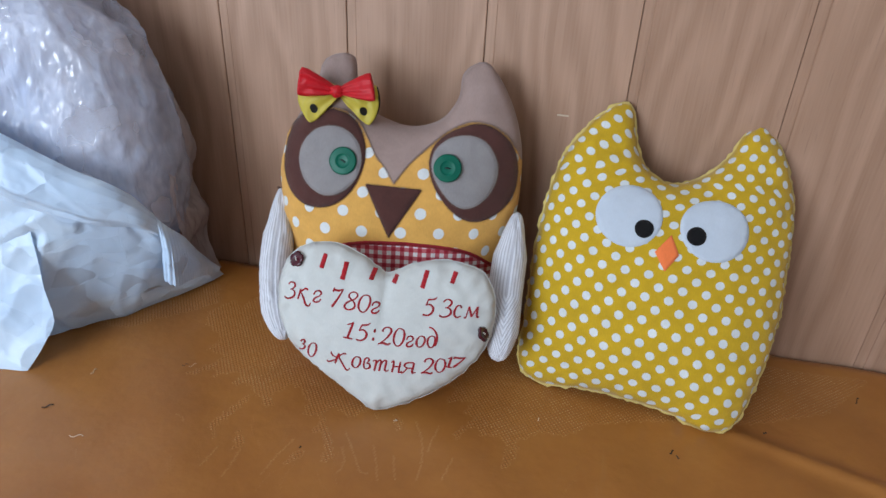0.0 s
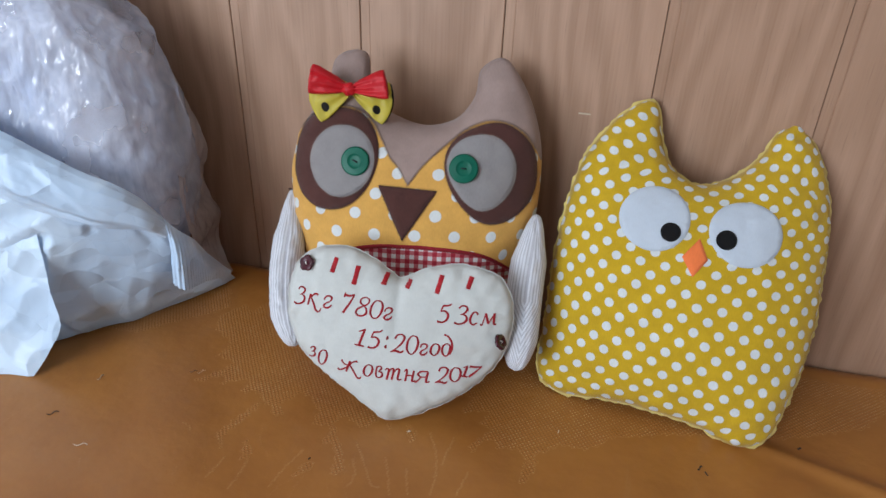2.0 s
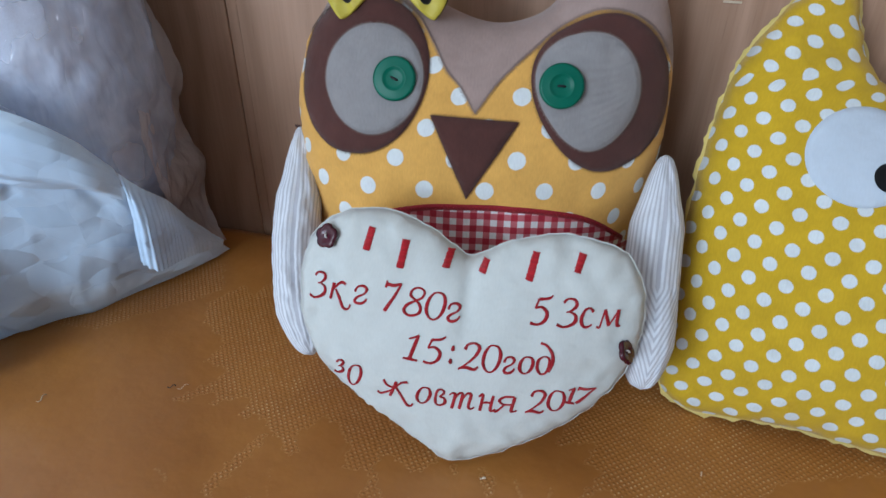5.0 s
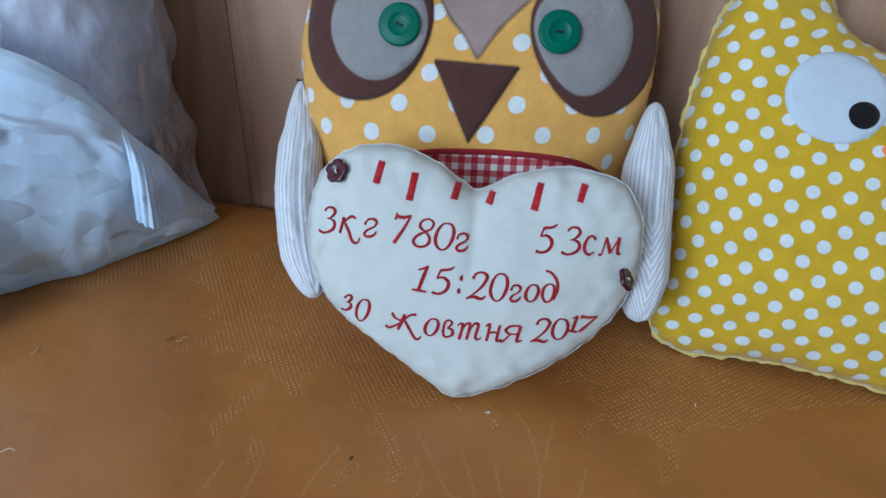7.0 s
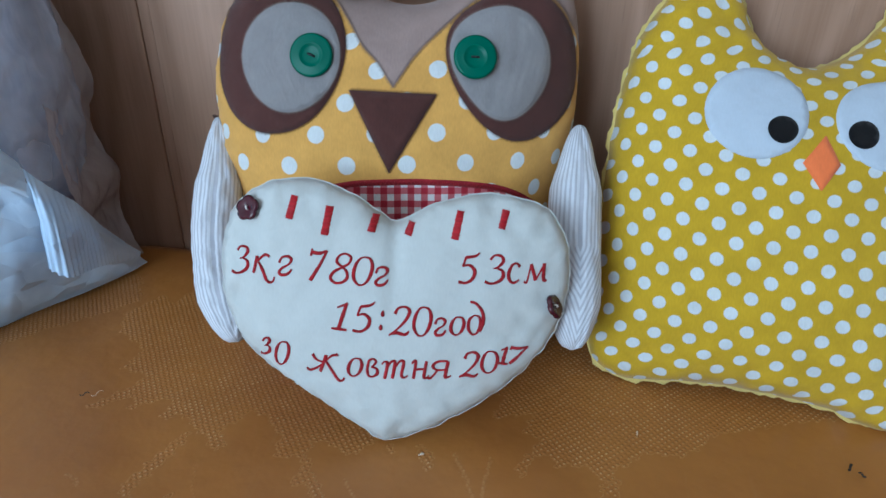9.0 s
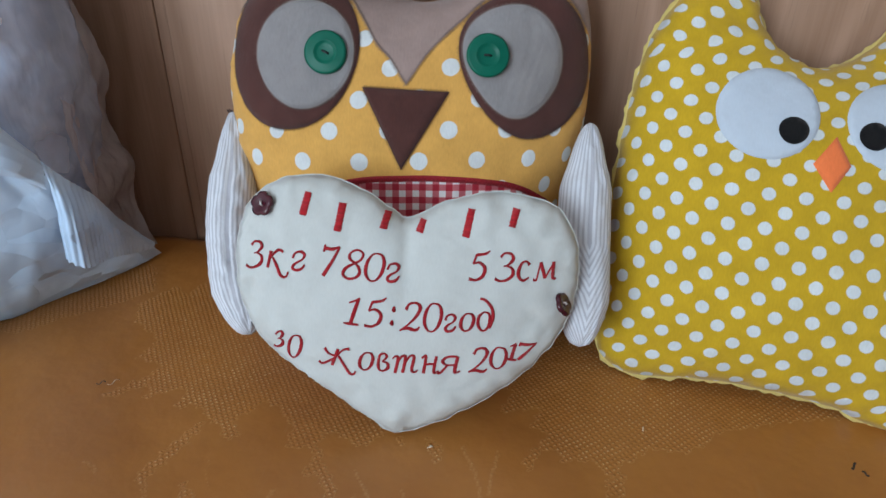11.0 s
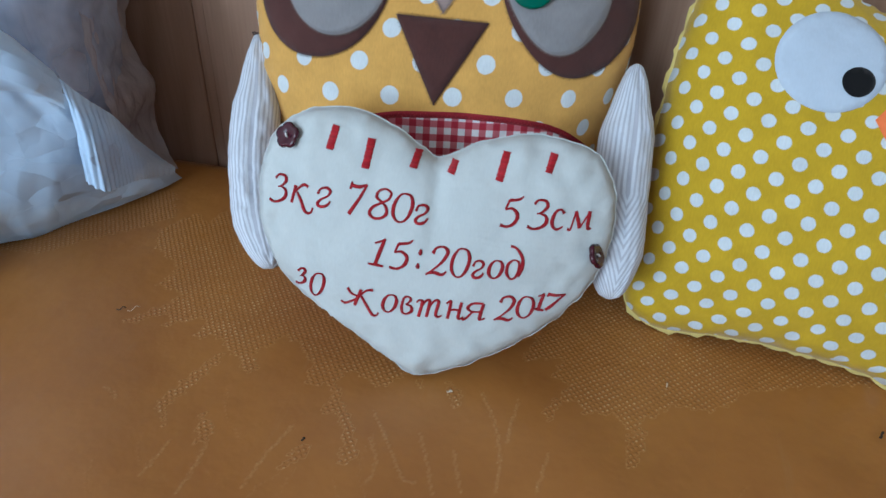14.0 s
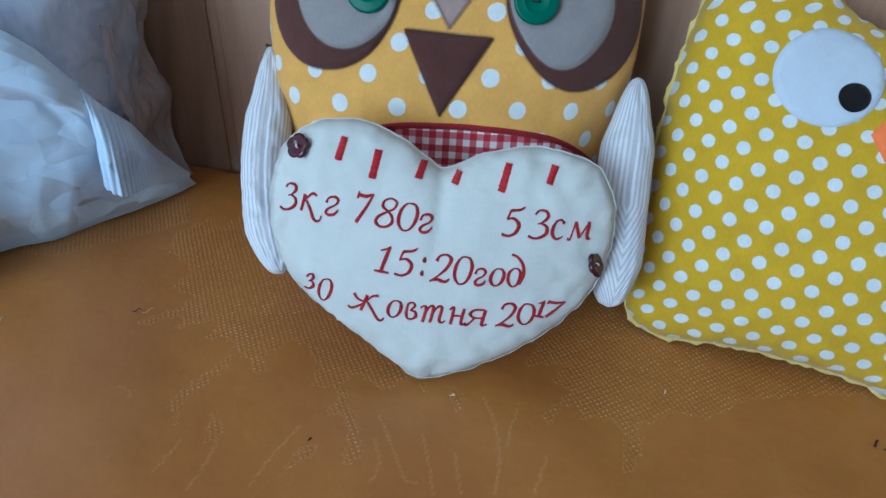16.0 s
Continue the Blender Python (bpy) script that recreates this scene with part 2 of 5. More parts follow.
        k.put(k.ramp(k.noise(obj, 15.0, 3.0, 0.6), 0.45, 0.56, shine * 0.25, facets), m3.inputs[0])
    k.tree.links.new(m2.outputs[0], m3.inputs[1])
    k.tree.links.new(gloss.outputs[0], m3.inputs[2])
    k.tree.links.new(m3.outputs[0], k.out.inputs[0])
    return mat


def satin(name, colour, spot=None):
    k = Nodes(name)
    uv = k.add("UVMap").outputs[0]
    c = k.mix(k.noise(k.coords(), 90.0), tuple(x * 0.9 for x in colour), colour)
    if spot:
        c = k.mix(k.ramp(stagger(k, uv, 0.030, 0.0140), 0.0036, 0.0040, 1.0, 0.0), c, spot)
    thread = k.noise(k.scaled(uv, (40, 1500, 1)), 1.0, 2.0)
    return k.done(c, 0.46, k.bump(thread, 0.35, 0.0005), Anisotropic=0.6, Specular_IOR_Level=0.28)


def stitched(name, colour):
    """Satin stitch: threads laid side by side across the column."""
    k = Nodes(name)
    uv = k.add("UVMap").outputs[0]
    sep = k.add("SeparateXYZ")
    k.put(uv, sep.inputs[0])
    ply = k.math("SINE", k.math("MULTIPLY", sep.outputs[0], 6.283 / 0.00042))
    tone = k.noise(k.scaled(uv, (1600, 300, 1)), 1.0, 2.0)
    c = k.mix(k.ramp(tone, 0.3, 0.7), tuple(x * 0.62 for x in colour), tuple(x * 1.15 for x in colour))
    return k.done(c, 0.45, k.bump(ply, 0.6, 0.0002), Specular_IOR_Level=0.4)


M_YELLOW_FACE = cotton("amber_cotton_white_dots", None, pattern=dots((0.66, 0.355, 0.085), (0.64, 0.67, 0.68), 0.0379, 0.0196, 0.0056))
M_MUSTARD = cotton("mustard_cotton_white_dots", None, pattern=dots((0.54, 0.342, 0.013), (0.62, 0.66, 0.68), 0.0213, 0.0108, 0.0041))
M_TAUPE = cotton("taupe_cotton", (0.315, 0.228, 0.205))
M_BROWN = cotton("brown_felt", (0.082, 0.029, 0.024), 0.2, weave_strength=0.5)
M_GREY = cotton("grey_linen", (0.330, 0.312, 0.316), 0.12, weave_strength=0.8)
M_GINGHAM = cotton("red_gingham", None, pattern=gingham)
M_STRIPE = cotton("pinstriped_cotton", None, 0.06, pattern=pinstripe)
M_CREAM = cotton("cream_cotton", (0.555, 0.575, 0.560), 0.05)
M_RED_TRIM = cotton("red_trim", (0.30, 0.02, 0.03))
M_WHITE_FELT = cotton("white_felt", (0.51, 0.575, 0.66), 0.05, weave_strength=0.1)
M_BLACK_FELT = cotton("black_felt", (0.003, 0.003, 0.004), 0.2)
M_ORANGE_FELT = cotton("orange_felt", (0.86, 0.20, 0.06), 0.08)
M_PALE_EDGE = cotton("pale_yellow_lining", (0.64, 0.50, 0.16), 0.1)
M_THREAD_RED = stitched("crimson_embroidery_thread", (0.50, 0.012, 0.024))
M_THREAD_TAUPE = plain("taupe_stitching", (0.20, 0.14, 0.12), 0.7)
M_THREAD_GREY = plain("grey_stitching", (0.34, 0.29, 0.27), 0.7)
M_THREAD_DARK = plain("dark_stitching", (0.045, 0.018, 0.016), 0.7)
M_GREEN = plain("green_plastic_button", (0.002, 0.105, 0.066), 0.38, 0.05, 30.0, 0.03, Specular_IOR_Level=0.2)
M_BURGUNDY = plain("burgundy_plastic_button", (0.050, 0.004, 0.012), 0.18, 0.1, 40.0, 0.03)
M_BLACK_THREAD = plain("black_thread", (0.006, 0.006, 0.008), 0.6)
M_WHITE_THREAD = plain("white_thread", (0.75, 0.72, 0.70), 0.6)
M_RED_SATIN = satin("red_satin_ribbon", (0.50, 0.010, 0.018))
M_YELLOW_SATIN = satin("yellow_satin_ribbon_black_dots", (0.50, 0.41, 0.055), (0.006, 0.006, 0.006))
M_BOARD = wood("oak_print_board", (0.385, 0.239, 0.163))
M_GAP = plain("dark_board_backing", (0.10, 0.058, 0.036), 0.8)
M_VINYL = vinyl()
M_SOFA_BASE = plain("sofa_base_cloth", (0.10, 0.05, 0.025), 0.8)
M_PLASTER = plain("off_white_plaster", (0.75, 0.75, 0.74), 0.9, 0.05, 8.0)
M_FLOOR = plain("brown_floorboards", (0.36, 0.24, 0.15), 0.5, 0.2, 6.0)
M_WINDOW = plain("white_window_paint", (0.80, 0.80, 0.79), 0.4, 0.03)
M_CARRIER = film("white_carrier_plastic", (0.67, 0.83, 1.0), 0.03, 0.30, 0.45, 17.0, 0.012, 0.14, 0.0, 0.55)
M_CLEAR = film("clear_crinkled_film", (0.66, 0.74, 0.90), 0.55, 0.40, 0.45, 40.0, 0.04, 0.3, 0.09)
M_MILKY = film("milky_film", (0.66, 0.61, 0.62), 0.35, 0.6, 0.25, 45.0, 0.05)
M_STUFFING = cotton("lilac_white_bedding", (0.78, 0.79, 0.88), 0.16)
M_NAVY = cotton("navy_cloth", (0.012, 0.022, 0.085), 0.2)
M_CRUMB = plain("dark_crumb", (0.03, 0.018, 0.012), 0.8)
M_LINT = plain("pale_lint", (0.55, 0.45, 0.34), 0.8)
glass_kit = Nodes("window_glass")
M_GLASS = glass_kit.done((1, 1, 1), 0.02, None, Transmission_Weight=1.0, IOR=1.45)


# ---- mesh kit ----
def part(name, bm, material, parent=None, label="", smooth=True):
    """Link a bmesh as one mesh object, under a thing or a part."""
    me = bpy.data.meshes.new(name)
    bm.to_mesh(me)
    bm.free()
    me.materials.append(material)
    me.polygons.foreach_set("use_smooth", [smooth] * len(me.polygons))
    ob = new(name, me)
    if parent:
        ob.parent = parent
    if label:
        ob["label"] = label
    return ob


def empty(name, m, **tags):
    ob = new(name)
    ob.empty_display_size = 0.03
    ob.matrix_world = m
    return tagged(ob, **tags)


def box(bm, lo, hi, bevel=0.0):
    r = bmesh.ops.create_cube(bm, size=1.0)
    for v in r["verts"]:
        for i in range(3):
            v.co[i] = lo[i] + (v.co[i] + 0.5) * (hi[i] - lo[i])
    if bevel:
        edges = list({e for v in r["verts"] for e in v.link_edges})
        bmesh.ops.bevel(bm, geom=edges, offset=bevel, segments=2, affect="EDGES", profile=0.5)
    return bm


def spline(ctrl, step=0.003, closed=True):
    """Catmull-Rom curve through a few control points."""
    c = np.array(ctrl, float)
    n = len(c)
    out = []
    for i in range(n if closed else n - 1):
        if closed:
            p0, p1, p2, p3 = c[i - 1], c[i], c[(i + 1) % n], c[(i + 2) % n]
        else:
            p0, p1, p2, p3 = c[max(i - 1, 0)], c[i], c[i + 1], c[min(i + 2, n - 1)]
        k = max(2, int(np.linalg.norm(p2 - p1) / step))
        for t in np.arange(k) / k:
            out.append(0.5 * (2 * p1 + (p2 - p0) * t + (2 * p0 - 5 * p1 + 4 * p2 - p3) * t * t + (3 * p1 - p0 - 3 * p2 + p3) * t ** 3))
    if not closed:
        out.append(c[-1])
    return np.array(out)


def inside(poly, x, y):
    """Which of the points x, y lie in the polygon."""
    x, y = np.asarray(x, float), np.asarray(y, float)
    hit = np.zeros(x.shape, bool)
    px, py = poly[:, 0], poly[:, 1]
    for i in range(len(poly)):
        j = i - 1
        if py[i] == py[j]:
            continue
        cross = ((py[i] > y) != (py[j] > y)) & (x < (px[j] - px[i]) * (y - py[i]) / (py[j] - py[i]) + px[i])
        hit ^= cross
    return hit


def edge_gap(poly, pts):
    """Distance from each of pts to the closed polygon's line."""
    a, b = poly, np.roll(poly, -1, axis=0)
    ab = b - a
    t = np.clip(((pts[:, None] - a) * ab).sum(2) / np.maximum((ab * ab).sum(1), 1e-12), 0, 1)
    return np.linalg.norm(a + t[..., None] * ab - pts[:, None], axis=2).min(1)


class Puff:
    """A stuffed shape: two cloths sewn along an outline and blown up."""

    def __init__(self, outline, front, back, keen=0.0, power=0.5, seed=0, pucker=0.0012, cell=0.0025, dent=None):
        self.outline, self.front, self.back, self.seed, self.pucker, self.dent = outline, front, back, seed, pucker, dent
        lo, hi = outline.min(0) - 3 * cell, outline.max(0) + 3 * cell
        nx, ny = (np.ceil((hi - lo) / cell)).astype(int) + 1
        self.lo, self.cell = lo, cell
        gx, gy = np.meshgrid(lo[0] + np.arange(nx) * cell, lo[1] + np.arange(ny) * cell, indexing="ij")
        m = inside(outline, gx, gy)
        f = np.zeros((nx, ny))
        k2 = (keen * cell) ** 2
        for _ in range(2600):
            s = np.zeros_like(f)
            s[1:-1, 1:-1] = (f[2:, 1:-1] + f[:-2, 1:-1] + f[1:-1, 2:] + f[1:-1, :-2] + 1.0) / (4 + k2)
            f = np.where(m, s, 0.0)
        self.f = (f / f.max()) ** power
        h = self.f * front
        sx = np.sqrt(1 + (np.gradient(h, cell, axis=0).clip(-1.1, 1.1)) ** 2) * cell
        sy = np.sqrt(1 + (np.gradient(h, cell, axis=1).clip(-1.1, 1.1)) ** 2) * cell
        cx, cy = np.cumsum(sx, 0), np.cumsum(sy, 1)
        ix, iy = int(nx / 2), int(ny / 2)
        self.au = cx - cx[ix:ix + 1] + gx[ix:ix + 1]
        self.av = cy - cy[:, iy:iy + 1] + gy[:, iy:iy + 1]

    def sample(self, grid, u, v):
        x = np.clip((u - self.lo[0]) / self.cell, 0, grid.shape[0] - 1.001)
        y = np.clip((v - self.lo[1]) / self.cell, 0, grid.shape[1] - 1.001)
        i, j = int(x), int(y)
        a, b = x - i, y - j
        return grid[i, j] * (1 - a) * (1 - b) + grid[i + 1, j] * a * (1 - b) + grid[i, j + 1] * (1 - a) * b + grid[i + 1, j + 1] * a * b

    def rise(self, u, v):
        f = self.sample(self.f, u, v)
        rim = max(0.0, 1 - f) ** 1.2 * min(1.0, f * 4)
        z = self.front * f
        z += self.pucker * rim * (noise.noise((u * 95, v * 95, self.seed)) * 1.3 + noise.noise((u * 45, v * 45, self.seed + 3)))
        z += 0.0011 * noise.noise((u * 34, v * 34, self.seed + 7)) * min(1, f * 3)
        if self.dent:
            z += self.dent(u, v)
        return max(z, 0.0)

    def uv(self, u, v):
        return self.sample(self.au, u, v), self.sample(self.av, u, v)

    def normal(self, u, v, d=0.004):
        return Vector((self.rise(u - d, v) - self.rise(u + d, v), self.rise(u, v - d) - self.rise(u, v + d), 2 * d)).normalized()


def hex_fill(outline, step, gap):
    lo, hi = outline.min(0), outline.max(0)
    rows = []
    for j, y in enumerate(np.arange(lo[1], hi[1], step * 0.87)):
        xs = np.arange(lo[0] + (step / 2 if j % 2 else 0), hi[0], step)
        rows.append(np.stack([xs, np.full_like(xs, y)], 1))
    p = np.concatenate(rows)
    p = p[inside(outline, p[:, 0], p[:, 1])]
    return p[edge_gap(outline, p) > gap]


def triangles(outline, step, cuts=()):
    """Triangles in the outline, whose edges keep to the outline and to the open lines in cuts."""
    from mathutils.geometry import delaunay_2d_cdt
    inner = hex_fill(outline, step, step * 0.55)
    for c in cuts:
        if len(inner):
            d = np.linalg.norm(inner[:, None] - c[None], axis=2).min(1)
            inner = inner[d > step * 0.5]
    pts = [Vector(p) for p in outline]
    edges = []
    for c in cuts:
        s = len(pts)
        pts += [Vector(p) for p in c]
        edges += [(s + i, s + i + 1) for i in range(len(c) - 1)]
    pts += [Vector(p) for p in inner]
    res = delaunay_2d_cdt(pts, edges, [list(range(len(outline)))], 1, 1e-6)
    return res[0], res[2]


def add_uv(bm, puff):
    lay = bm.loops.layers.uv.new("UVMap")
    for f in bm.faces:
        for l in f.loops:
            l[lay].uv = puff.uv(l.vert.co.x, l.vert.co.y) if puff else l.vert.co.xy


def cushion_sides(puff, step, cuts=(), keep=None, back=True):
    """A bmesh of the cushion's front (and back) cloth; keep(x, y) chooses the cloth by each triangle's middle."""
    verts, faces = triangles(puff.outline, step, cuts)
    bm = bmesh.new()
    up, down = {}, {}

    def vert(i, store, side):
        if i not in store:
            u, v = verts[i]
            f = puff.sample(puff.f, u, v)
            on_rim = f < 0.02 or edge_gap(puff.outline, np.array([[u, v]]))[0] < 1e-5
            if on_rim:
                z = 0.0
            else:
                z = puff.rise(u, v) if side > 0 else -puff.back * f
            store[i] = bm.verts.new((u, v, z))
            if on_rim:
                up[i] = down[i] = store[i]
        return store[i]

    for f in faces:
        mx, my = sum(verts[i][0] for i in f) / 3, sum(verts[i][1] for i in f) / 3
        if keep and not keep(mx, my):
            continue
        try:
            bm.faces.new([vert(i, up, 1) for i in f])
            if back:
                bm.faces.new([vert(i, down, -1) for i in reversed(f)])
        except ValueError:
            pass
    bmesh.ops.recalc_face_normals(bm, faces=bm.faces)
    add_uv(bm, puff)
    return bm


def patch(puff, outline, step=0.004, off=0.0008, thick=0.0007):
    """A cloth shape laid on a cushion's front, with a cut edge."""
    verts, faces = triangles(outline, step)
    bm = bmesh.new()
    vs = [bm.verts.new((p[0], p[1], puff.rise(p[0], p[1]) + off)) for p in verts]
    for f in faces:
        bm.faces.new([vs[i] for i in f])
    bm.normal_update()
    rim = [e for e in bm.edges if e.is_boundary]
    ext = bmesh.ops.extrude_edge_only(bm, edges=rim)
    for v in ext["geom"]:
        if isinstance(v, bmesh.types.BMVert):
            v.co.z -= thick + off
    bmesh.ops.recalc_face_normals(bm, faces=bm.faces)
    add_uv(bm, puff)
    return bm


def tube(bm, path, radius, sides=6):
    """A thin cord along a line of points."""
    path = [Vector(p) for p in path]
    rings = []
    for i, p in enumerate(path):
        d = (path[min(i + 1, len(path) - 1)] - path[max(i - 1, 0)]).normalized()
        a = d.orthogonal().normalized() if not rings else (ra - d * ra.dot(d)).normalized()
        ra = a
        b = d.cross(a)
        r = radius(i / (len(path) - 1)) if callable(radius) else radius
        rings.append([bm.verts.new(p + (a * math.cos(q) + b * math.sin(q)) * r) for q in np.arange(sides) * 2 * math.pi / sides])
    for r0, r1 in zip(rings, rings[1:]):
        for j in range(sides):
            bm.faces.new((r0[j], r0[(j + 1) % sides], r1[(j + 1) % sides], r1[j]))
    bm.faces.new(rings[0][::-1])
    bm.faces.new(rings[-1])
    return bm


def overcast(puff, line, off=0.0012, width=0.00020, gap=0.0011, reach=0.0010):
    """Short threads laid close together across a cut edge."""
    bm = bmesh.new()
    seg = np.linalg.norm(np.diff(line, axis=0), axis=1)
    s = np.concatenate([[0], np.cumsum(seg)])
    for i, t in enumerate(np.arange(gap, s[-1] - gap, gap)):
        u, v = np.interp(t, s, line[:, 0]), np.interp(t, s, line[:, 1])
        a, b = np.interp(t + gap, s, line[:, 0]) - u, np.interp(t + gap, s, line[:, 1]) - v
        n = math.hypot(a, b) or 1.0
        a, b, r = a / n, b / n, reach * (1.0 + 0.35 * math.sin(i * 2.4))
        pts = [(u + (b * q - a * 0.3 * q) * r, v + (-a * q - b * 0.3 * q) * r) for q in (-1.0, 0.0, 1.0)]
        tube(bm, [(x, y, puff.rise(x, y) + off - 0.0004 * (k != 1)) for k, (x, y) in enumerate(pts)], width, 4)
    return bm


def smooth_loop(line, keep=4):
    """A closed line with its small corners taken out."""
    z = np.fft.fft(line[:, 0] + 1j * line[:, 1])
    k = np.abs(np.fft.fftfreq(len(z)) * len(z))
    z = np.fft.ifft(np.where(k <= keep, z, 0))
    return np.stack([z.real, z.imag], 1)


def straight_cut(corners, step=0.002):
    """A closed outline of straight cuts between corners."""
    c = np.array(corners)
    return np.concatenate([a + (b - a) * (np.arange(max(2, int(np.linalg.norm(b - a) / step)))[:, None] / max(2, int(np.linalg.norm(b - a) / step))) for a, b in zip(c, np.roll(c, -1, axis=0))])


def lathe(profile, sides=40):
    bm = bmesh.new()
    rings = [[bm.verts.new((r * math.cos(a), r * math.sin(a), z)) for a in np.arange(sides) * 2 * math.pi / sides] for r, z in profile]
    for r0, r1 in zip(rings, rings[1:]):
        for j in range(sides):
            bm.faces.new((r0[j], r0[(j + 1) % sides], r1[(j + 1) % sides], r1[j]))
    bm.faces.new(rings[-1])
    bmesh.ops.recalc_face_normals(bm, faces=bm.faces)
    return bm


def on_front(puff, u, v, lift=0.0, spin=0.0):
    """The pose of a thing sewn on a cushion's front."""
    q = Vector((0, 0, 1)).rotation_difference(puff.normal(u, v, 0.008))
    n = puff.normal(u, v, 0.008)
    return Matrix.Translation(Vector((u, v, puff.rise(u, v))) + n * lift) @ q.to_matrix().to_4x4() @ pose(0, 0, 0, 0, 0, spin)


def lean_frame(x, y, z, yaw, lean):
    """A frame whose z axis faces the room, leaning back."""
    return pose(x, y, z, 90 - lean, 0, yaw)


# ---- the room ----
X0, X1, TOP = -2.9, 1.6, 2.5


def slab(name, lo, hi, mat, label, category):
    ob = part(name, box(bmesh.new(), lo, hi), mat, smooth=False)
    return tagged(ob, label, category, kind="structure")


slab("floor", (X0 - 0.1, BACK_Y - 0.1, -0.08), (X1 + 0.1, 0.12, 0.0), M_FLOOR, "brown wooden floor of the room", "floor")
slab("ceiling", (X0 - 0.1, BACK_Y - 0.1, TOP), (X1 + 0.1, 0.12, TOP + 0.1), M_PLASTER, "plain off-white plastered ceiling", "ceiling")
slab("wall_west", (X0 - 0.1, BACK_Y, 0.0), (X0, 0.0, TOP), M_PLASTER, "plain off-white plastered side wall", "wall")
slab("wall_east", (X1, BACK_Y, 0.0), (X1 + 0.1, 0.0, TOP), M_PLASTER, "plain off-white plastered side wall", "wall")
bm = bmesh.new()
wx0, wx1, wz0, wz1 = WIN_X - WIN_W / 2, WIN_X + WIN_W / 2, WIN_Z - WIN_H / 2, WIN_Z + WIN_H / 2
for lo, hi in (((X0 - 0.1, 0.0), (wx0, TOP)), ((wx1, 0.0), (X1 + 0.1, TOP)), ((wx0, 0.0), (wx1, wz0)), ((wx0, wz1), (wx1, TOP))):
    box(bm, (lo[0], BACK_Y - 0.1, lo[1]), (hi[0], BACK_Y, hi[1]))
tagged(part("wall_south", bm, M_PLASTER, smooth=False), "off-white plastered wall with a window opening", "wall", kind="structure")
window = part("window_1", box(bmesh.new(), (wx0, BACK_Y - 0.02, wz0 - 0.04), (wx1, BACK_Y + 0.012, wz0), 0.004), M_WINDOW, smooth=False)
tagged(window, "white painted window that lets daylight in", "window", kind="structure")
bm = bmesh.new()
for lo, hi in (((wx0, wz0), (wx0 + 0.05, wz1)), ((wx1 - 0.05, wz0), (wx1, wz1)), ((wx0 + 0.05, wz0), (wx1 - 0.05, wz0 + 0.05)), ((wx0 + 0.05, wz1 - 0.05), (wx1 - 0.05, wz1))):
    box(bm, (lo[0], BACK_Y - 0.08, lo[1]), (hi[0], BACK_Y - 0.03, hi[1]))
part("window_frame", bm, M_WINDOW, window, smooth=False)
pane = part("pane", box(bmesh.new(), (wx0 + 0.05, BACK_Y - 0.06, wz0 + 0.05), (wx1 - 0.05, BACK_Y - 0.055, wz1 - 0.05)), M_GLASS, window, smooth=False)
pane.visible_shadow = False

# The board-clad wall: boards 148 mm wide, each with a 10 mm sunk lip at its joint.
wall = part("wall_north", box(bmesh.new(), (X0 - 0.1, 0.012, 0.0), (X1 + 0.1, 0.12, TOP)), M_GAP, smooth=False)
tagged(wall, "wall clad in upright light oak-print boards", "wall", kind="structure")
PITCH, JOINT = 0.149, -0.2503


def board_mesh():
    bm = bmesh.new()
    w = PITCH - 0.0006
    prof = [(0.0, 0.012), (0.0, 0.0016), (0.0005, 0.0010), (0.0094, 0.0010), (0.0098, 0.0014), (0.0102, 0.0014), (0.0107, 0.0), (w - 0.0007, 0.0), (w, 0.0007), (w, 0.012)]
    for (xa, ya), (xb, yb) in zip(prof, prof[1:]):
        a = [bm.verts.new((x, y, z)) for x, y, z in ((xa, ya, 0.0), (xb, yb, 0.0), (xb, yb, TOP), (xa, ya, TOP))]
        bm.faces.new(a)
    bmesh.ops.remove_doubles(bm, verts=bm.verts, dist=1e-6)
    me = bpy.data.meshes.new("board")
    bm.to_mesh(me)
    bm.free()
    me.materials.append(M_BOARD)
    return me


board = board_mesh()
for i in range(-24, 18):
    x = JOINT + i * PITCH + 0.0006
    if x > X0 and x + PITCH < X1:
        b = new("board", board)
        b.location = (x, 0.0, 0.0)
        b.parent = wall

# ---- the sofa ----
sofa = empty("sofa", pose(0.1, -0.32, 0.0), label="ochre embossed leathercloth sofa seat, worn and scuffed", category="sofa")


NET_WEST = ((-0.237, -0.121), (-0.220, -0.092), (-0.203, -0.104), (-0.198, -0.083), (-0.15, -0.03), (0.02, -0.03), (0.02, -0.215), (-0.002, -0.2215), (-0.0154, -0.2374), (-0.0329, -0.2292), (-0.0411, -0.2294), (-0.0425, -0.2425), (-0.060, -0.2487), (-0.0634, -0.2295), (-0.0783, -0.2136), (-0.0912, -0.2108), (-0.0995, -0.2251), (-0.1039, -0.2282),
            (-0.0962, -0.2416), (-0.0968, -0.2491), (-0.1082, -0.2371), (-0.1202, -0.2304), (-0.1265, -0.224), (-0.1345, -0.2199), (-0.150, -0.2247), (-0.1448, -0.2119), (-0.1544, -0.2056), (-0.1758, -0.2221), (-0.1707, -0.2099), (-0.1785, -0.2074), (-0.1983, -0.2258), (-0.2022, -0.2246), (-0.1816, -0.1968), (-0.1794, -0.1866), (-0.2001, -0.1823), (-0.1961, -0.1605), (-0.227, -0.141))
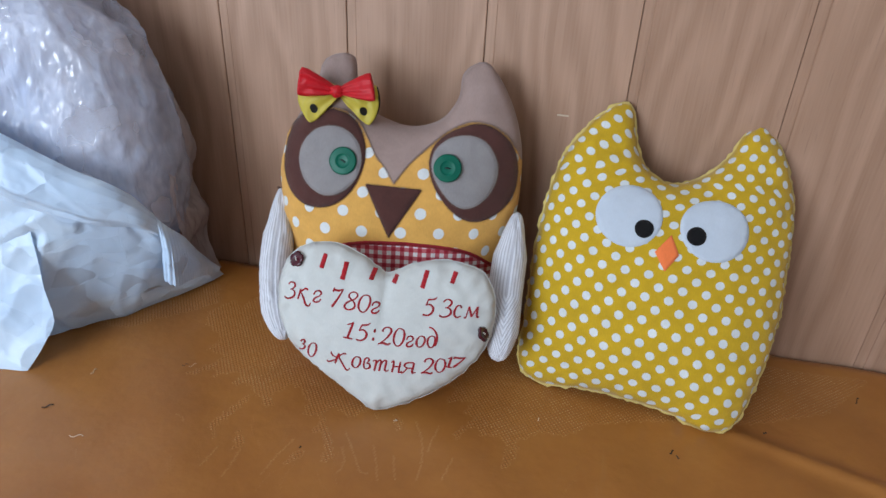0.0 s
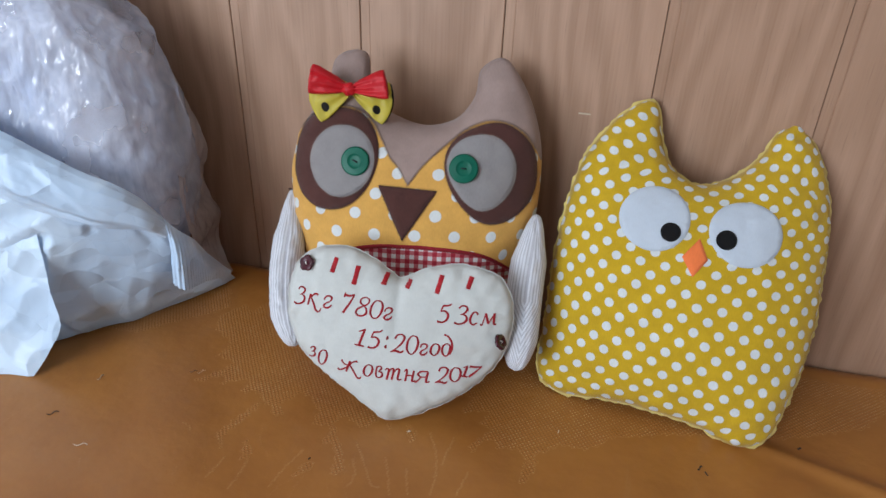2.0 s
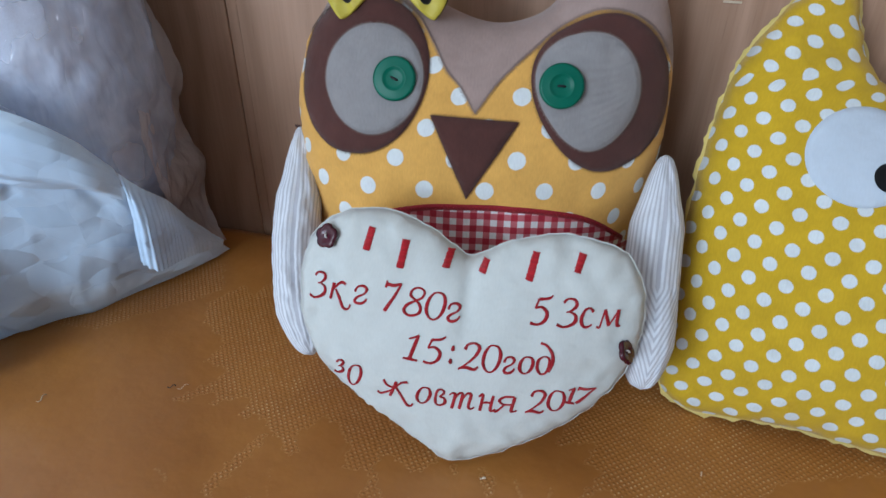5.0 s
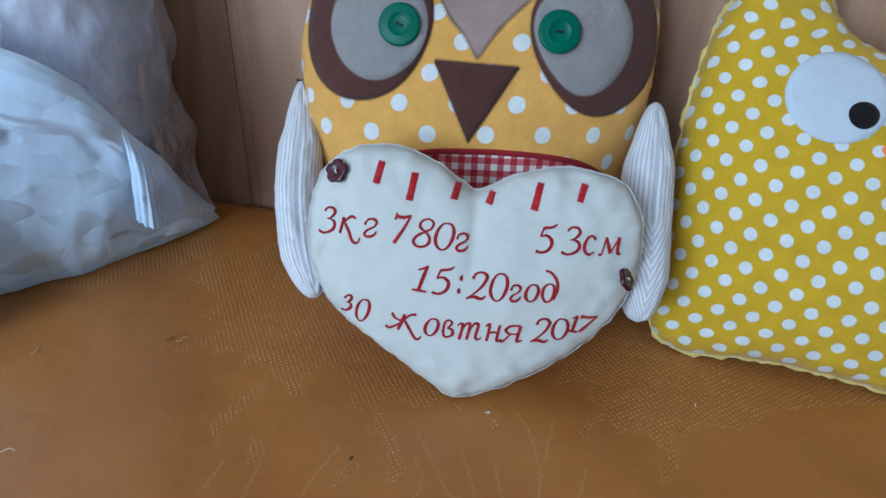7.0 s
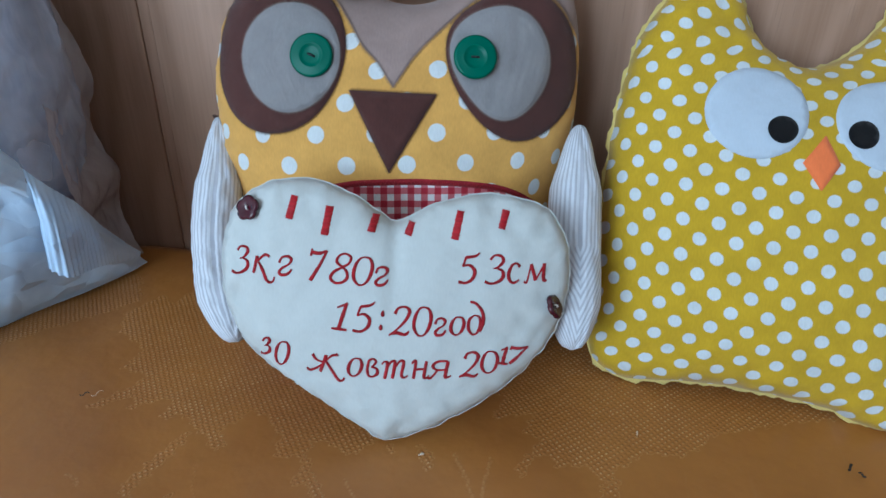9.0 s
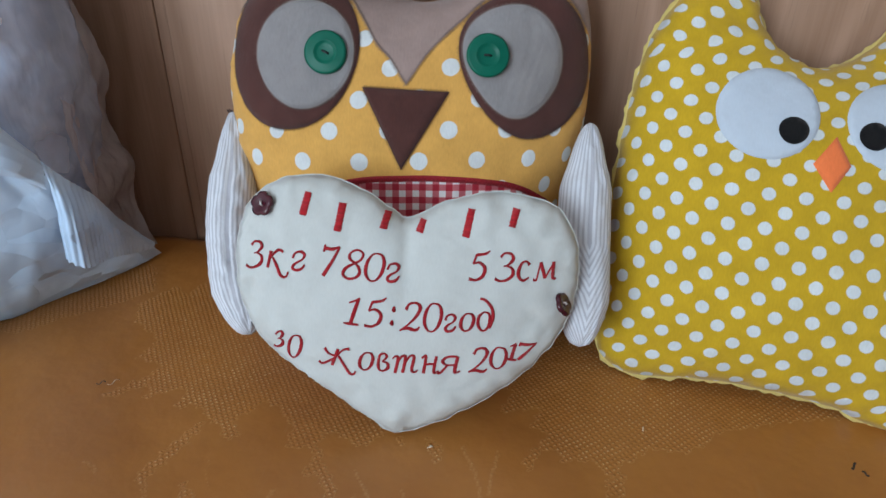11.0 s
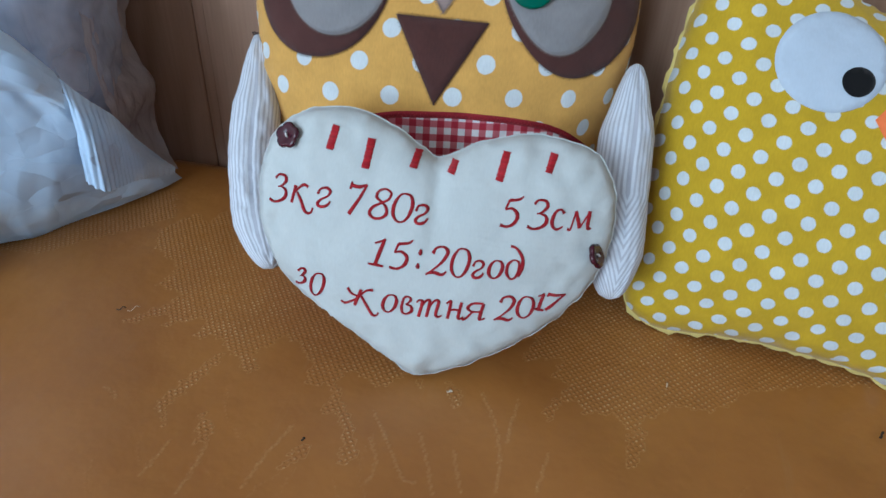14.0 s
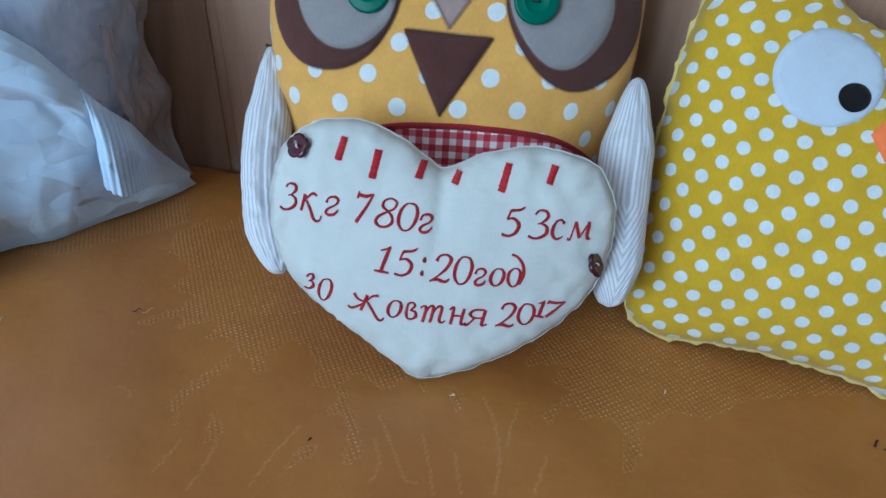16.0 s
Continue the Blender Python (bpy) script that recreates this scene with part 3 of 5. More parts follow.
NET_EAST = ((0.02, -0.05), (0.50, -0.03), (0.44, -0.10), (0.34, -0.145), (0.2629, -0.160), (0.2112, -0.1796), (0.1904, -0.2021), (0.1791, -0.2049), (0.1637, -0.2042), (0.1498, -0.2168), (0.1408, -0.2219), (0.147, -0.2318), (0.1363, -0.2317), (0.1299, -0.2217), (0.1188, -0.223), (0.110, -0.2267), (0.1051, -0.2158),
            (0.0952, -0.2214), (0.0888, -0.2407), (0.0854, -0.2314), (0.0958, -0.2135), (0.0999, -0.2045), (0.0879, -0.2009), (0.0949, -0.1802), (0.0748, -0.1889), (0.0666, -0.1927), (0.0753, -0.1687), (0.02, -0.15))
NET_SLIPS = (((-0.1202, -0.2304), (-0.1242, -0.2505), (-0.128, -0.2641), (-0.1337, -0.2825), (-0.1267, -0.2966), (-0.1413, -0.2811), (-0.1368, -0.2681), (-0.1309, -0.2485), (-0.1249, -0.2356)),
             ((-0.0425, -0.2425), (-0.021, -0.2734), (-0.0124, -0.2918), (-0.0208, -0.2989), (-0.0237, -0.2801), (-0.0343, -0.2641), (-0.0438, -0.2665), (-0.0404, -0.2507), (-0.0464, -0.2417)),
             ((-0.1122, -0.2803), (-0.1004, -0.290), (-0.0973, -0.2983), (-0.1037, -0.3029), (-0.1073, -0.2918)), ((-0.0517, -0.3057), (-0.0465, -0.2917), (-0.0392, -0.2884), (-0.040, -0.2958), (-0.049, -0.3091)),
             ((-0.42, -0.20), (-0.42, -0.10), (-0.32, -0.10), (-0.26, -0.06), (-0.235, -0.10), (-0.2478, -0.1131), (-0.2765, -0.1455), (-0.3016, -0.1752), (-0.3419, -0.1788)),
             ((0.0047, -0.2253), (0.0099, -0.2272), (0.0088, -0.2323)), ((0.0218, -0.2216), (0.036, -0.2332), (0.0332, -0.2429), (0.0259, -0.2295)), ((0.1363, -0.2345), (0.147, -0.2332), (0.1379, -0.2593), (0.1339, -0.2565)))
VEINS = (((-0.0556, -0.2789), (-0.0621, -0.3012), (-0.066, -0.3238)), ((-0.0134, -0.2573), (-0.0008, -0.2744), (0.0152, -0.2974), (0.022, -0.2971)), ((0.0166, -0.2656), (0.0261, -0.2852), (0.0324, -0.3024)), ((-0.0099, -0.2767), (-0.0024, -0.2894), (-0.0025, -0.3044)),
         ((0.0465, -0.2274), (0.0578, -0.2484), (0.0643, -0.271), (0.0654, -0.2927)), ((0.038, -0.2723), (0.0429, -0.2863), (0.0471, -0.2972)), ((0.0696, -0.2278), (0.0674, -0.246), (0.067, -0.2599)), ((0.0906, -0.262), (0.0886, -0.2751), (0.0868, -0.2875)),
         ((-0.098, -0.302), (-0.096, -0.318), (-0.097, -0.335)), ((-0.118, -0.306), (-0.120, -0.330)), ((-0.1637, -0.2867), (-0.17, -0.281), (-0.1767, -0.2798)))


def flower_net(x, y):
    """1 on the pebbled ground, 0 on the smooth pressed flowers; part way on the fine veins that run across them."""
    wx = x + 0.0011 * np.sin(y * 610 + 2.0 * np.sin(x * 190)) + 0.0008 * np.sin(y * 1300 + x * 400)
    wy = y + 0.0011 * np.sin(x * 640 + 2.0 * np.sin(y * 210)) + 0.0008 * np.sin(x * 1250 - y * 500)
    net = np.zeros_like(x)
    for outline in (NET_WEST, NET_EAST, *NET_SLIPS):
        net = np.maximum(net, inside(np.array(outline), wx, wy) * 1.0)
    rng = np.random.RandomState(4)
    veins = [spline(v, 0.004, False) for v in VEINS]
    # fainter creases, fanning over the worn front of the seat
    for _ in range(22):
        cx, cy, a, n = rng.uniform(-0.42, 0.30), rng.uniform(-0.40, -0.25), rng.uniform(-2.3, -0.9), rng.uniform(0.015, 0.05)
        veins.append(spline([(cx, cy), (cx + n * 0.5 * math.cos(a), cy + n * 0.5 * math.sin(a)), (cx + n * math.cos(a + 0.25), cy + n * math.sin(a + 0.25))], 0.004, False))
    for i, v in enumerate(veins):
        near = (x > v[:, 0].min() - 0.004) & (x < v[:, 0].max() + 0.004) & (y > v[:, 1].min() - 0.004) & (y < v[:, 1].max() + 0.004)
        if near.any():
            p = np.stack([0.7 * x[near] + 0.3 * wx[near], 0.7 * y[near] + 0.3 * wy[near]], 1)
            a, b = v[:-1], v[1:]
            t = np.clip(((p[:, None] - a) * (b - a)).sum(2) / ((b - a) ** 2).sum(1), 0, 1)
            d = np.linalg.norm(a + t[..., None] * (b - a) - p[:, None], axis=2).min(1)
            net[near] = np.maximum(net[near], np.clip(1.3 - d / 0.0012, 0, 1) * (0.42 if i < len(VEINS) else 0.20))
    return net


def seat_mesh():
    xs = np.concatenate([np.arange(-1.0, -0.5, 0.05), np.arange(-0.5, 0.62, 0.0018), np.arange(0.62, 1.21, 0.05)])
    ys = np.concatenate([np.arange(-0.66, -0.46, 0.02), np.arange(-0.46, 0.0, 0.0018), [-0.0005]])
    gx, gy = np.meshgrid(xs, ys, indexing="ij")
    gz = np.zeros_like(gx)
    gz += 0.0016 * np.sin(gx * 17 + 1.0) * np.sin(gy * 21) + 0.0010 * np.sin(gx * 41 + gy * 33)
    d = (gx - 0.44) * 0.30 + (gy + 0.185)
    gz += 0.0045 * np.exp(-(d / 0.010) ** 2) * np.clip((gx - 0.30) / 0.1, 0, 1)
    back = np.clip((gy + 0.022) / 0.022, 0, 1)
    gz -= 0.008 * back ** 2
    front = np.clip((-0.60 - gy) / 0.06, 0, 1)
    gz -= 0.06 * (1 - np.sqrt(np.clip(1 - front ** 2, 0, 1)))
    net = flower_net(gx, gy)
    nx, ny = gx.shape
    v = np.stack([gx, gy, gz], 2).reshape(-1, 3)
    i = np.arange(nx * ny).reshape(nx, ny)
    f = np.stack([i[:-1, :-1], i[1:, :-1], i[1:, 1:], i[:-1, 1:]], 2).reshape(-1, 4)
    me = bpy.data.meshes.new("seat")
    me.vertices.add(len(v))
    me.vertices.foreach_set("co", v.ravel())
    me.loops.add(f.size)
    me.loops.foreach_set("vertex_index", f.ravel().astype(np.int32))
    me.polygons.add(len(f))
    me.polygons.foreach_set("loop_start", np.arange(0, f.size, 4, dtype=np.int32))
    me.polygons.foreach_set("use_smooth", np.ones(len(f), bool))
    att = me.attributes.new("net", "FLOAT", "POINT")
    att.data.foreach_set("value", net.ravel().astype(np.float32))
    me.update(calc_edges=True)
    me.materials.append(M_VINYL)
    return me


seat = new("seat", seat_mesh())
seat.parent = sofa
seat.matrix_basis = sofa.matrix_world.inverted() @ pose(0, 0, SEAT)
base = part("base", box(bmesh.new(), (-1.0, -0.655, 0.0), (1.2, -0.002, SEAT - 0.065), 0.01), M_SOFA_BASE, sofa)
base.matrix_basis = sofa.matrix_world.inverted()

# ---- the amber owl cushion with a heart ----
OWL_M = lean_frame(-0.0128, -0.107, SEAT, 9, 10)
owl = empty("owl_cushion", OWL_M, label="amber dotted owl-shaped cushion holding a cream heart, sitting on the sofa", category="cushion")
owl_line = spline([(-0.1235, 0.158), (-0.1255, 0.188), (-0.1175, 0.222), (-0.104, 0.2465), (-0.0875, 0.270), (-0.0802, 0.2970), (-0.0645, 0.3065), (-0.0485, 0.3040), (-0.0455, 0.2850),
                   (-0.0440, 0.2630), (-0.0182, 0.2475), (0.0107, 0.2405), (0.0388, 0.2490), (0.0550, 0.2704), (0.0590, 0.2950), (0.0769, 0.3070), (0.0915, 0.2975), (0.1105, 0.2656),
                   (0.1220, 0.2275), (0.1245, 0.188), (0.122, 0.150), (0.113, 0.105), (0.108, 0.06), (0.106, 0.012), (0.06, 0.003), (0.0, 0.004), (-0.06, 0.003), (-0.106, 0.012), (-0.109, 0.06), (-0.114, 0.105)], 0.004)


def owl_dent(u, v):
    """Slack in the cloth: soft rumples, closer together towards the seams."""
    return 0.0012 * noise.noise((u * 42, v * 30, 3.0)) + 0.0006 * noise.noise((u * 120, v * 55, 8.0))


owl_puff = Puff(owl_line, 0.051, 0.043, keen=10, power=0.55, seed=3, dent=owl_dent)
hood_cut = spline([(-0.118, 0.221), (-0.108, 0.2365), (-0.098, 0.2465), (-0.082, 0.2545), (-0.0590, 0.2565), (-0.0405, 0.2462), (-0.0290, 0.2310), (-0.0195, 0.2150), (-0.0102, 0.2055), (-0.0012, 0.1920), (0.0010, 0.1923), (0.0121, 0.2080), (0.0238, 0.2200), (0.0352, 0.2300), (0.0460, 0.2395), (0.0600, 0.2480), (0.0735, 0.2522), (0.0900, 0.2502), (0.1046, 0.2420), (0.1150, 0.2290), (0.1230, 0.2130)], 0.003, False)
belly_cut = spline([(-0.119, 0.088), (-0.0850, 0.1120), (-0.0365, 0.1280), (0.0010, 0.1315), (0.038, 0.1306), (0.0720, 0.1255), (0.0960, 0.1120), (0.119, 0.090)], 0.004, False)
cuts = (hood_cut[1:-1], belly_cut[1:-1])


def above(line, x, y):
    return y > np.interp(x, line[:, 0], line[:, 1])


face = part("face", cushion_sides(owl_puff, 0.0045, cuts, lambda x, y: not above(hood_cut, x, y) and above(belly_cut, x, y)), M_YELLOW_FACE, owl, "amber cotton printed with white dots")
# the print, as columns and rows of dots in powers of the cloth's own u and v
FACE_ACROSS = ((1.791, 0.027, -0.174, -0.036), (2.568, 0.025, 0.384), (0.024, -0.312), (0.112,))
FACE_UPWARD = ((0.870, 5.016, 0.290, -0.125), (-0.171, 0.020, -0.231), (0.082, 0.254), (0.051,))
for loop in face.data.uv_layers.active.data:
    a, b = loop.uv[0] / 0.1, (loop.uv[1] - 0.16) / 0.1
    loop.uv = [step * sum(c * a ** i * b ** j for i, row in enumerate(rows) for j, c in enumerate(row)) for rows, step in ((FACE_ACROSS, 0.0379), (FACE_UPWARD, 0.0196))]
part("hood", cushion_sides(owl_puff, 0.0045, cuts, lambda x, y: above(hood_cut, x, y)), M_TAUPE, owl, "taupe cotton hood with two ears")
part("belly", cushion_sides(owl_puff, 0.0045, cuts, lambda x, y: not above(belly_cut, x, y)), M_GINGHAM, owl, "red and white gingham belly")
trim = np.concatenate([belly_cut + (0, 0.0018), belly_cut[::-1] - (0, 0.0022)])
trim = trim[(np.abs(trim[:, 0]) < 0.104)]
part("trim", patch(owl_puff, trim, 0.004, 0.0005, 0.0006), M_RED_TRIM, owl, "dark red trim above the gingham")
zig = np.array([(u, np.interp(u, belly_cut[:, 0], belly_cut[:, 1]) + (0.0018 if i % 2 else -0.0016)) for i, u in enumerate(np.arange(-0.098, 0.1, 0.0014))])
bm = bmesh.new()
tube(bm, [(u, v, owl_puff.rise(u, v) + 0.0012) for u, v in zig], 0.0002, 4)
part("trim_stitching", bm, M_RED_SATIN, owl)

eye_rings = {
    "l": ([(-0.0315, 0.2275), (-0.0298, 0.2100), (-0.0352, 0.1940), (-0.0430, 0.1790), (-0.0630, 0.1635), (-0.0787, 0.1605), (-0.0942, 0.1624), (-0.1088, 0.1740), (-0.1148, 0.1910), (-0.1152, 0.2060), (-0.1100, 0.2315), (-0.0985, 0.2450), (-0.0820, 0.2530), (-0.0590, 0.2550), (-0.0415, 0.2445)],
          [(-0.0648, 0.2398), (-0.0521, 0.2384), (-0.0395, 0.2285), (-0.0329, 0.2120), (-0.0370, 0.1950), (-0.0480, 0.1815), (-0.0678, 0.1738), (-0.0862, 0.1812), (-0.0945, 0.1955), (-0.0976, 0.2090), (-0.0885, 0.2285), (-0.0761, 0.2381)]),
    "r": ([(0.0328, 0.2150), (0.0356, 0.1978), (0.0433, 0.1838), (0.0600, 0.1650), (0.0761, 0.1578), (0.0944, 0.1600), (0.1110, 0.1722), (0.1196, 0.1930), (0.1168, 0.2211), (0.1046, 0.2395), (0.0900, 0.2480), (0.0735, 0.2506), (0.0460, 0.2379), (0.0352, 0.2255)],
          [(0.0571, 0.2376), (0.0675, 0.2400), (0.0785, 0.2379), (0.0923, 0.2279), (0.0995, 0.2072), (0.0964, 0.1908), (0.0855, 0.1768), (0.0705, 0.1705), (0.0556, 0.1772), (0.0433, 0.1911), (0.0350, 0.2120), (0.0408, 0.2285)]),
}
for ring, iris in eye_rings.values():
    ring, iris = smooth_loop(spline(ring, 0.002), 5), smooth_loop(spline(iris, 0.002))
    eye = part("eye", patch(owl_puff, ring), M_BROWN, owl, "dark brown felt eye patch")
    part("iris", patch(owl_puff, iris, 0.004, 0.0016, 0.0006), M_GREY, eye, "grey linen oval")
    part("stitching", overcast(owl_puff, np.concatenate([iris, iris[:1]]), 0.0017), M_THREAD_GREY, eye)
    part("stitching", overcast(owl_puff, np.concatenate([ring, ring[:1]]), 0.0009, 0.00022, 0.0013), M_THREAD_DARK, eye)
beak_line = straight_cut([(-0.0278, 0.1888), (0.0273, 0.1866), (-0.0031, 0.1374)])
beak = part("beak", patch(owl_puff, beak_line), M_BROWN, owl, "dark brown felt triangle")
part("stitching", overcast(owl_puff, np.concatenate([beak_line, beak_line[:1]]), 0.0009, 0.00022, 0.0013), M_THREAD_DARK, beak)
part("hood_stitching", overcast(owl_puff, hood_cut[4:-4], 0.0006, 0.00026, 0.0011, 0.0012), M_THREAD_TAUPE, owl)


def big_button(puff, u, v, parent, spin):
    m = on_front(puff, u, v, 0.0022, spin)
    prof = [(0.0128, -0.0012), (0.0134, 0.0), (0.0136, 0.0014), (0.0130, 0.0026), (0.0118, 0.0030), (0.0084, 0.0024), (0.0078, 0.0027), (0.0070, 0.0027), (0.0063, 0.0020), (0.0046, 0.0016), (0.0002, 0.0014)]
    b = part("button", lathe(prof, 48), M_GREEN, parent, "round green plastic button")
    b.matrix_basis = m
    bm = bmesh.new()
    tube(bm, [(-0.0022, 0, 0.0012), (-0.0012, 0, 0.0020), (0.0012, 0, 0.0020), (0.0022, 0, 0.0012)], 0.00075)
    part("thread", bm, M_BLACK_THREAD, b)


big_button(owl_puff, -0.0506, 0.2084, owl, -24)
big_button(owl_puff, 0.0508, 0.2085, owl, -4)


def bow_lobe(root, up, low, swell, depth, twist=0.0, pleats=3, belly=0.0):
    """One folded loop of ribbon, pinched at the knot."""
    bm = bmesh.new()
    ns, nt = 22, 36
    root, up, low = Vector(root), Vector(up), Vector(low)
    grid = []
    for i in range(ns + 1):
        s = i / ns
        mid = root.lerp((up + low) / 2, s)
        half = (up - low) / 2 * (0.10 + 0.90 * s ** 0.72) * (1 - 0.09 * max(0.0, (s - 0.80) / 0.20) ** 2)
        fat = 0.0022 + swell * math.sin(math.pi * min(1.0, s * 0.80)) ** 0.8
        ring = []
        for j in range(nt):
            a = 2 * math.pi * j / nt
            h = math.cos(a)
            z = math.copysign(abs(math.sin(a)) ** 0.4, math.sin(a)) * fat
            fold = (1 - s * 0.6) * 0.0020 * math.cos(pleats * math.pi * h + 0.6) * (1 if z >= 0 else -0.4)
            p = mid + half * h + Vector((0, 0, depth * s + z + fold + twist * h * s))
            p += ((up + low) / 2 - root).normalized() * belly * (1 - h * h) * s * s
            p.z += (0.0030 * (0.4 - abs(noise.noise((p.x * 80, p.y * 50, 3.0))) * 2) + 0.0008 * noise.noise((p.x * 260, p.y * 260, 7.0))) * s
            ring.append(bm.verts.new(p))
        grid.append(ring)
    lay = bm.loops.layers.uv.new("UVMap")
    for i in range(ns):
        for j in range(nt):
            f = bm.faces.new((grid[i][j], grid[i][(j + 1) % nt], grid[i + 1][(j + 1) % nt], grid[i + 1][j]))
            for l, (a, b) in zip(f.loops, ((i, j), (i, j + 1), (i + 1, j + 1), (i + 1, j))):
                l[lay].uv = (a / ns * 0.042, b / nt * 0.084)
    bm.faces.new(grid[-1])
    bmesh.ops.recalc_face_normals(bm, faces=bm.faces)
    return bm


KX, KY = -0.0590, 0.2735
KZ = owl_puff.rise(KX, KY) + 0.010
bow = part("bow", bow_lobe((KX, KY, KZ + 0.006), (KX - 0.031, KY + 0.0225, KZ + 0.008), (KX - 0.0365, KY - 0.0065, KZ + 0.010), 0.0030, 0.004, 0.003, 3, 0.001), M_RED_SATIN, owl, "red satin bow over a yellow dotted one")
part("ribbon_loop", bow_lobe((KX, KY, KZ + 0.006), (KX + 0.0310, KY + 0.0200, KZ + 0.006), (KX + 0.0385, KY - 0.0065, KZ + 0.010), 0.0030, 0.004, -0.003, 3, 0.001), M_RED_SATIN, bow, "red satin loop")
part("ribbon_loop", bow_lobe((KX, KY, KZ - 0.002), (KX - 0.0385, KY + 0.0110, KZ - 0.006), (KX - 0.0275, KY - 0.0345, KZ + 0.002), 0.0034, 0.0, 0.003, 2, 0.006), M_YELLOW_SATIN, bow, "yellow satin loop with black dots")
part("ribbon_loop", bow_lobe((KX, KY, KZ - 0.002), (KX + 0.0370, KY + 0.0080, KZ - 0.006), (KX + 0.0300, KY - 0.0330, KZ + 0.002), 0.0036, 0.0, 0.003, 2, 0.006), M_YELLOW_SATIN, bow, "yellow satin loop with black dots")
bm = bmesh.new()
bmesh.ops.create_uvsphere(bm, u_segments=18, v_segments=12, radius=1.0)
for v in bm.verts:
    v.co = Vector((v.co.x * 0.0072, v.co.y * 0.0062, v.co.z * 0.0060)) * (1 + 0.08 * math.sin(6 * math.atan2(v.co.y, v.co.x)))
    v.co += Vector((KX, KY, KZ + 0.008))
bm.loops.layers.uv.new("UVMap")
part("knot", bm, M_RED_SATIN, bow, "red satin knot")


def wing(points, width, depth, face, herring=0.0):
    """A stuffed striped wing: a spindle along a bent line, with a seam down its front."""
    line = spline(points, 0.003, False)
    face = Vector(face).normalized()
    bm = bmesh.new()
    n, nt = len(line), 48
    grid = []
    for i, p in enumerate(line):
        s = i / (n - 1)
        d = Vector(line[min(i + 1, n - 1)] - line[max(i - 1, 0)]).normalized()
        side = d.cross(face).normalized()
        out = side.cross(d)
        w = 0.0012 + width * (1 - 0.10 * abs(s - 0.5)) * min(1.0, 2.5 * s ** 0.80, 3.0 * (1 - s) ** 0.66) ** 0.8
        ring = []
        for j in range(nt):
            a = 2 * math.pi * j / nt
            h, z = math.cos(a), math.sin(a)
            pos = Vector(p) + side * (h * w) + out * (z * w * depth / width)
            crease = 0.0034 * math.exp(-((h + 0.12 - 0.05 * math.sin(s * 5)) / 0.06) ** 2) if z > 0 else 0
            ruck = 0.0018 * noise.noise((h * 4, s * 14 + z, 2.0)) + 0.0010 * noise.noise((h * 9, s * 34, 5.0))
            pos += out * (ruck - crease * math.sin(math.pi * s) + 0.0007 * math.sin(s * 95 + abs(h) * 7) * (s > 0.62) * z)
            ring.append(bm.verts.new(pos))
        grid.append(ring)
    lay = bm.loops.layers.uv.new("UVMap")
    for i in range(n - 1):
        for j in range(nt):
            f = bm.faces.new((grid[i][j], grid[i][(j + 1) % nt], grid[i + 1][(j + 1) % nt], grid[i + 1][j]))
            for l, (a, b) in zip(f.loops, ((i, j), (i, j + 1), (i + 1, j + 1), (i + 1, j))):
                ang = 2 * math.pi * b / nt
                l[lay].uv = (0.0165 * abs(ang - math.pi / 2 - 0.12) + herring * max(0.0, a / n - 0.58) * n * 0.003, a * 0.003)
    bm.faces.new(grid[0][::-1])
    bm.faces.new(grid[-1])
    bmesh.ops.recalc_face_normals(bm, faces=bm.faces)
    return bm


to_owl = OWL_M.inverted()
for pts, face, wide, herring in ((((-0.145, -0.090, 0.609), (-0.137, -0.115, 0.582), (-0.128, -0.150, 0.550), (-0.112, -0.184, 0.523), (-0.096, -0.205, 0.502)), (0.25, -1.0, 0.45), 0.0152, 0.0),
                  (((0.108, -0.083, 0.617), (0.108, -0.105, 0.594), (0.109, -0.134, 0.563), (0.112, -0.161, 0.530), (0.113, -0.179, 0.503)), (0.05, -1.0, 0.45), 0.0160, 0.55)):
    w = part("wing", wing(pts, wide, 0.0170, face, herring), M_STRIPE, owl, "white pinstriped stuffed wing")
    w.matrix_basis = to_owl
bm = bmesh.new()
for k in range(5):
    tube(bm, [(-0.1465 + 0.0006 * k, -0.091, 0.604), (-0.1470 + 0.0009 * k, -0.092, 0.608), (-0.1485 + 0.0016 * k, -0.093, 0.6115 + 0.0006 * (k % 2))], 0.0005, 4)
part("thread", bm, M_THREAD_DARK, owl).matrix_basis = to_owl

# ---- the heart, buttoned between the wings ----
HEART_M = lean_frame(0.0064, -0.2253, SEAT + 0.0034, 7, 19)
heart_line = spline([(-0.001, 0.0010), (-0.0075, 0.0024), (-0.0300, 0.0178), (-0.0590, 0.0368), (-0.0840, 0.0572), (-0.0985, 0.0840), (-0.1012, 0.1130), (-0.0935, 0.1430), (-0.0760, 0.1575), (-0.0500, 0.1618),
                     (-0.0250, 0.1545), (-0.0100, 0.1450), (0.0025, 0.1382), (0.0130, 0.1430), (0.0285, 0.1500), (0.0570, 0.1555), (0.0850, 0.1505), (0.1010, 0.1330), (0.1048, 0.1060), (0.0985, 0.0745), (0.0790, 0.0480), (0.0480, 0.0225), (0.0140, 0.0055)], 0.003)
heart_line = heart_line + np.array([(0.0014 * noise.noise((u * 120, v * 120, 1.0)), 0.0014 * noise.noise((u * 120, v * 120, 5.0))) for u, v in heart_line])


def heart_dent(u, v):
    return -0.0030 * math.exp(-((u - 0.003 - 0.02 * (v - 0.12)) / 0.0035) ** 2) * max(0.0, min(1.0, (v - 0.085) / 0.03)) + 0.0009 * noise.noise((u * 60, v * 22, 11.0)) + 0.0008 * noise.noise((u * 24, v * 70, 15.0))


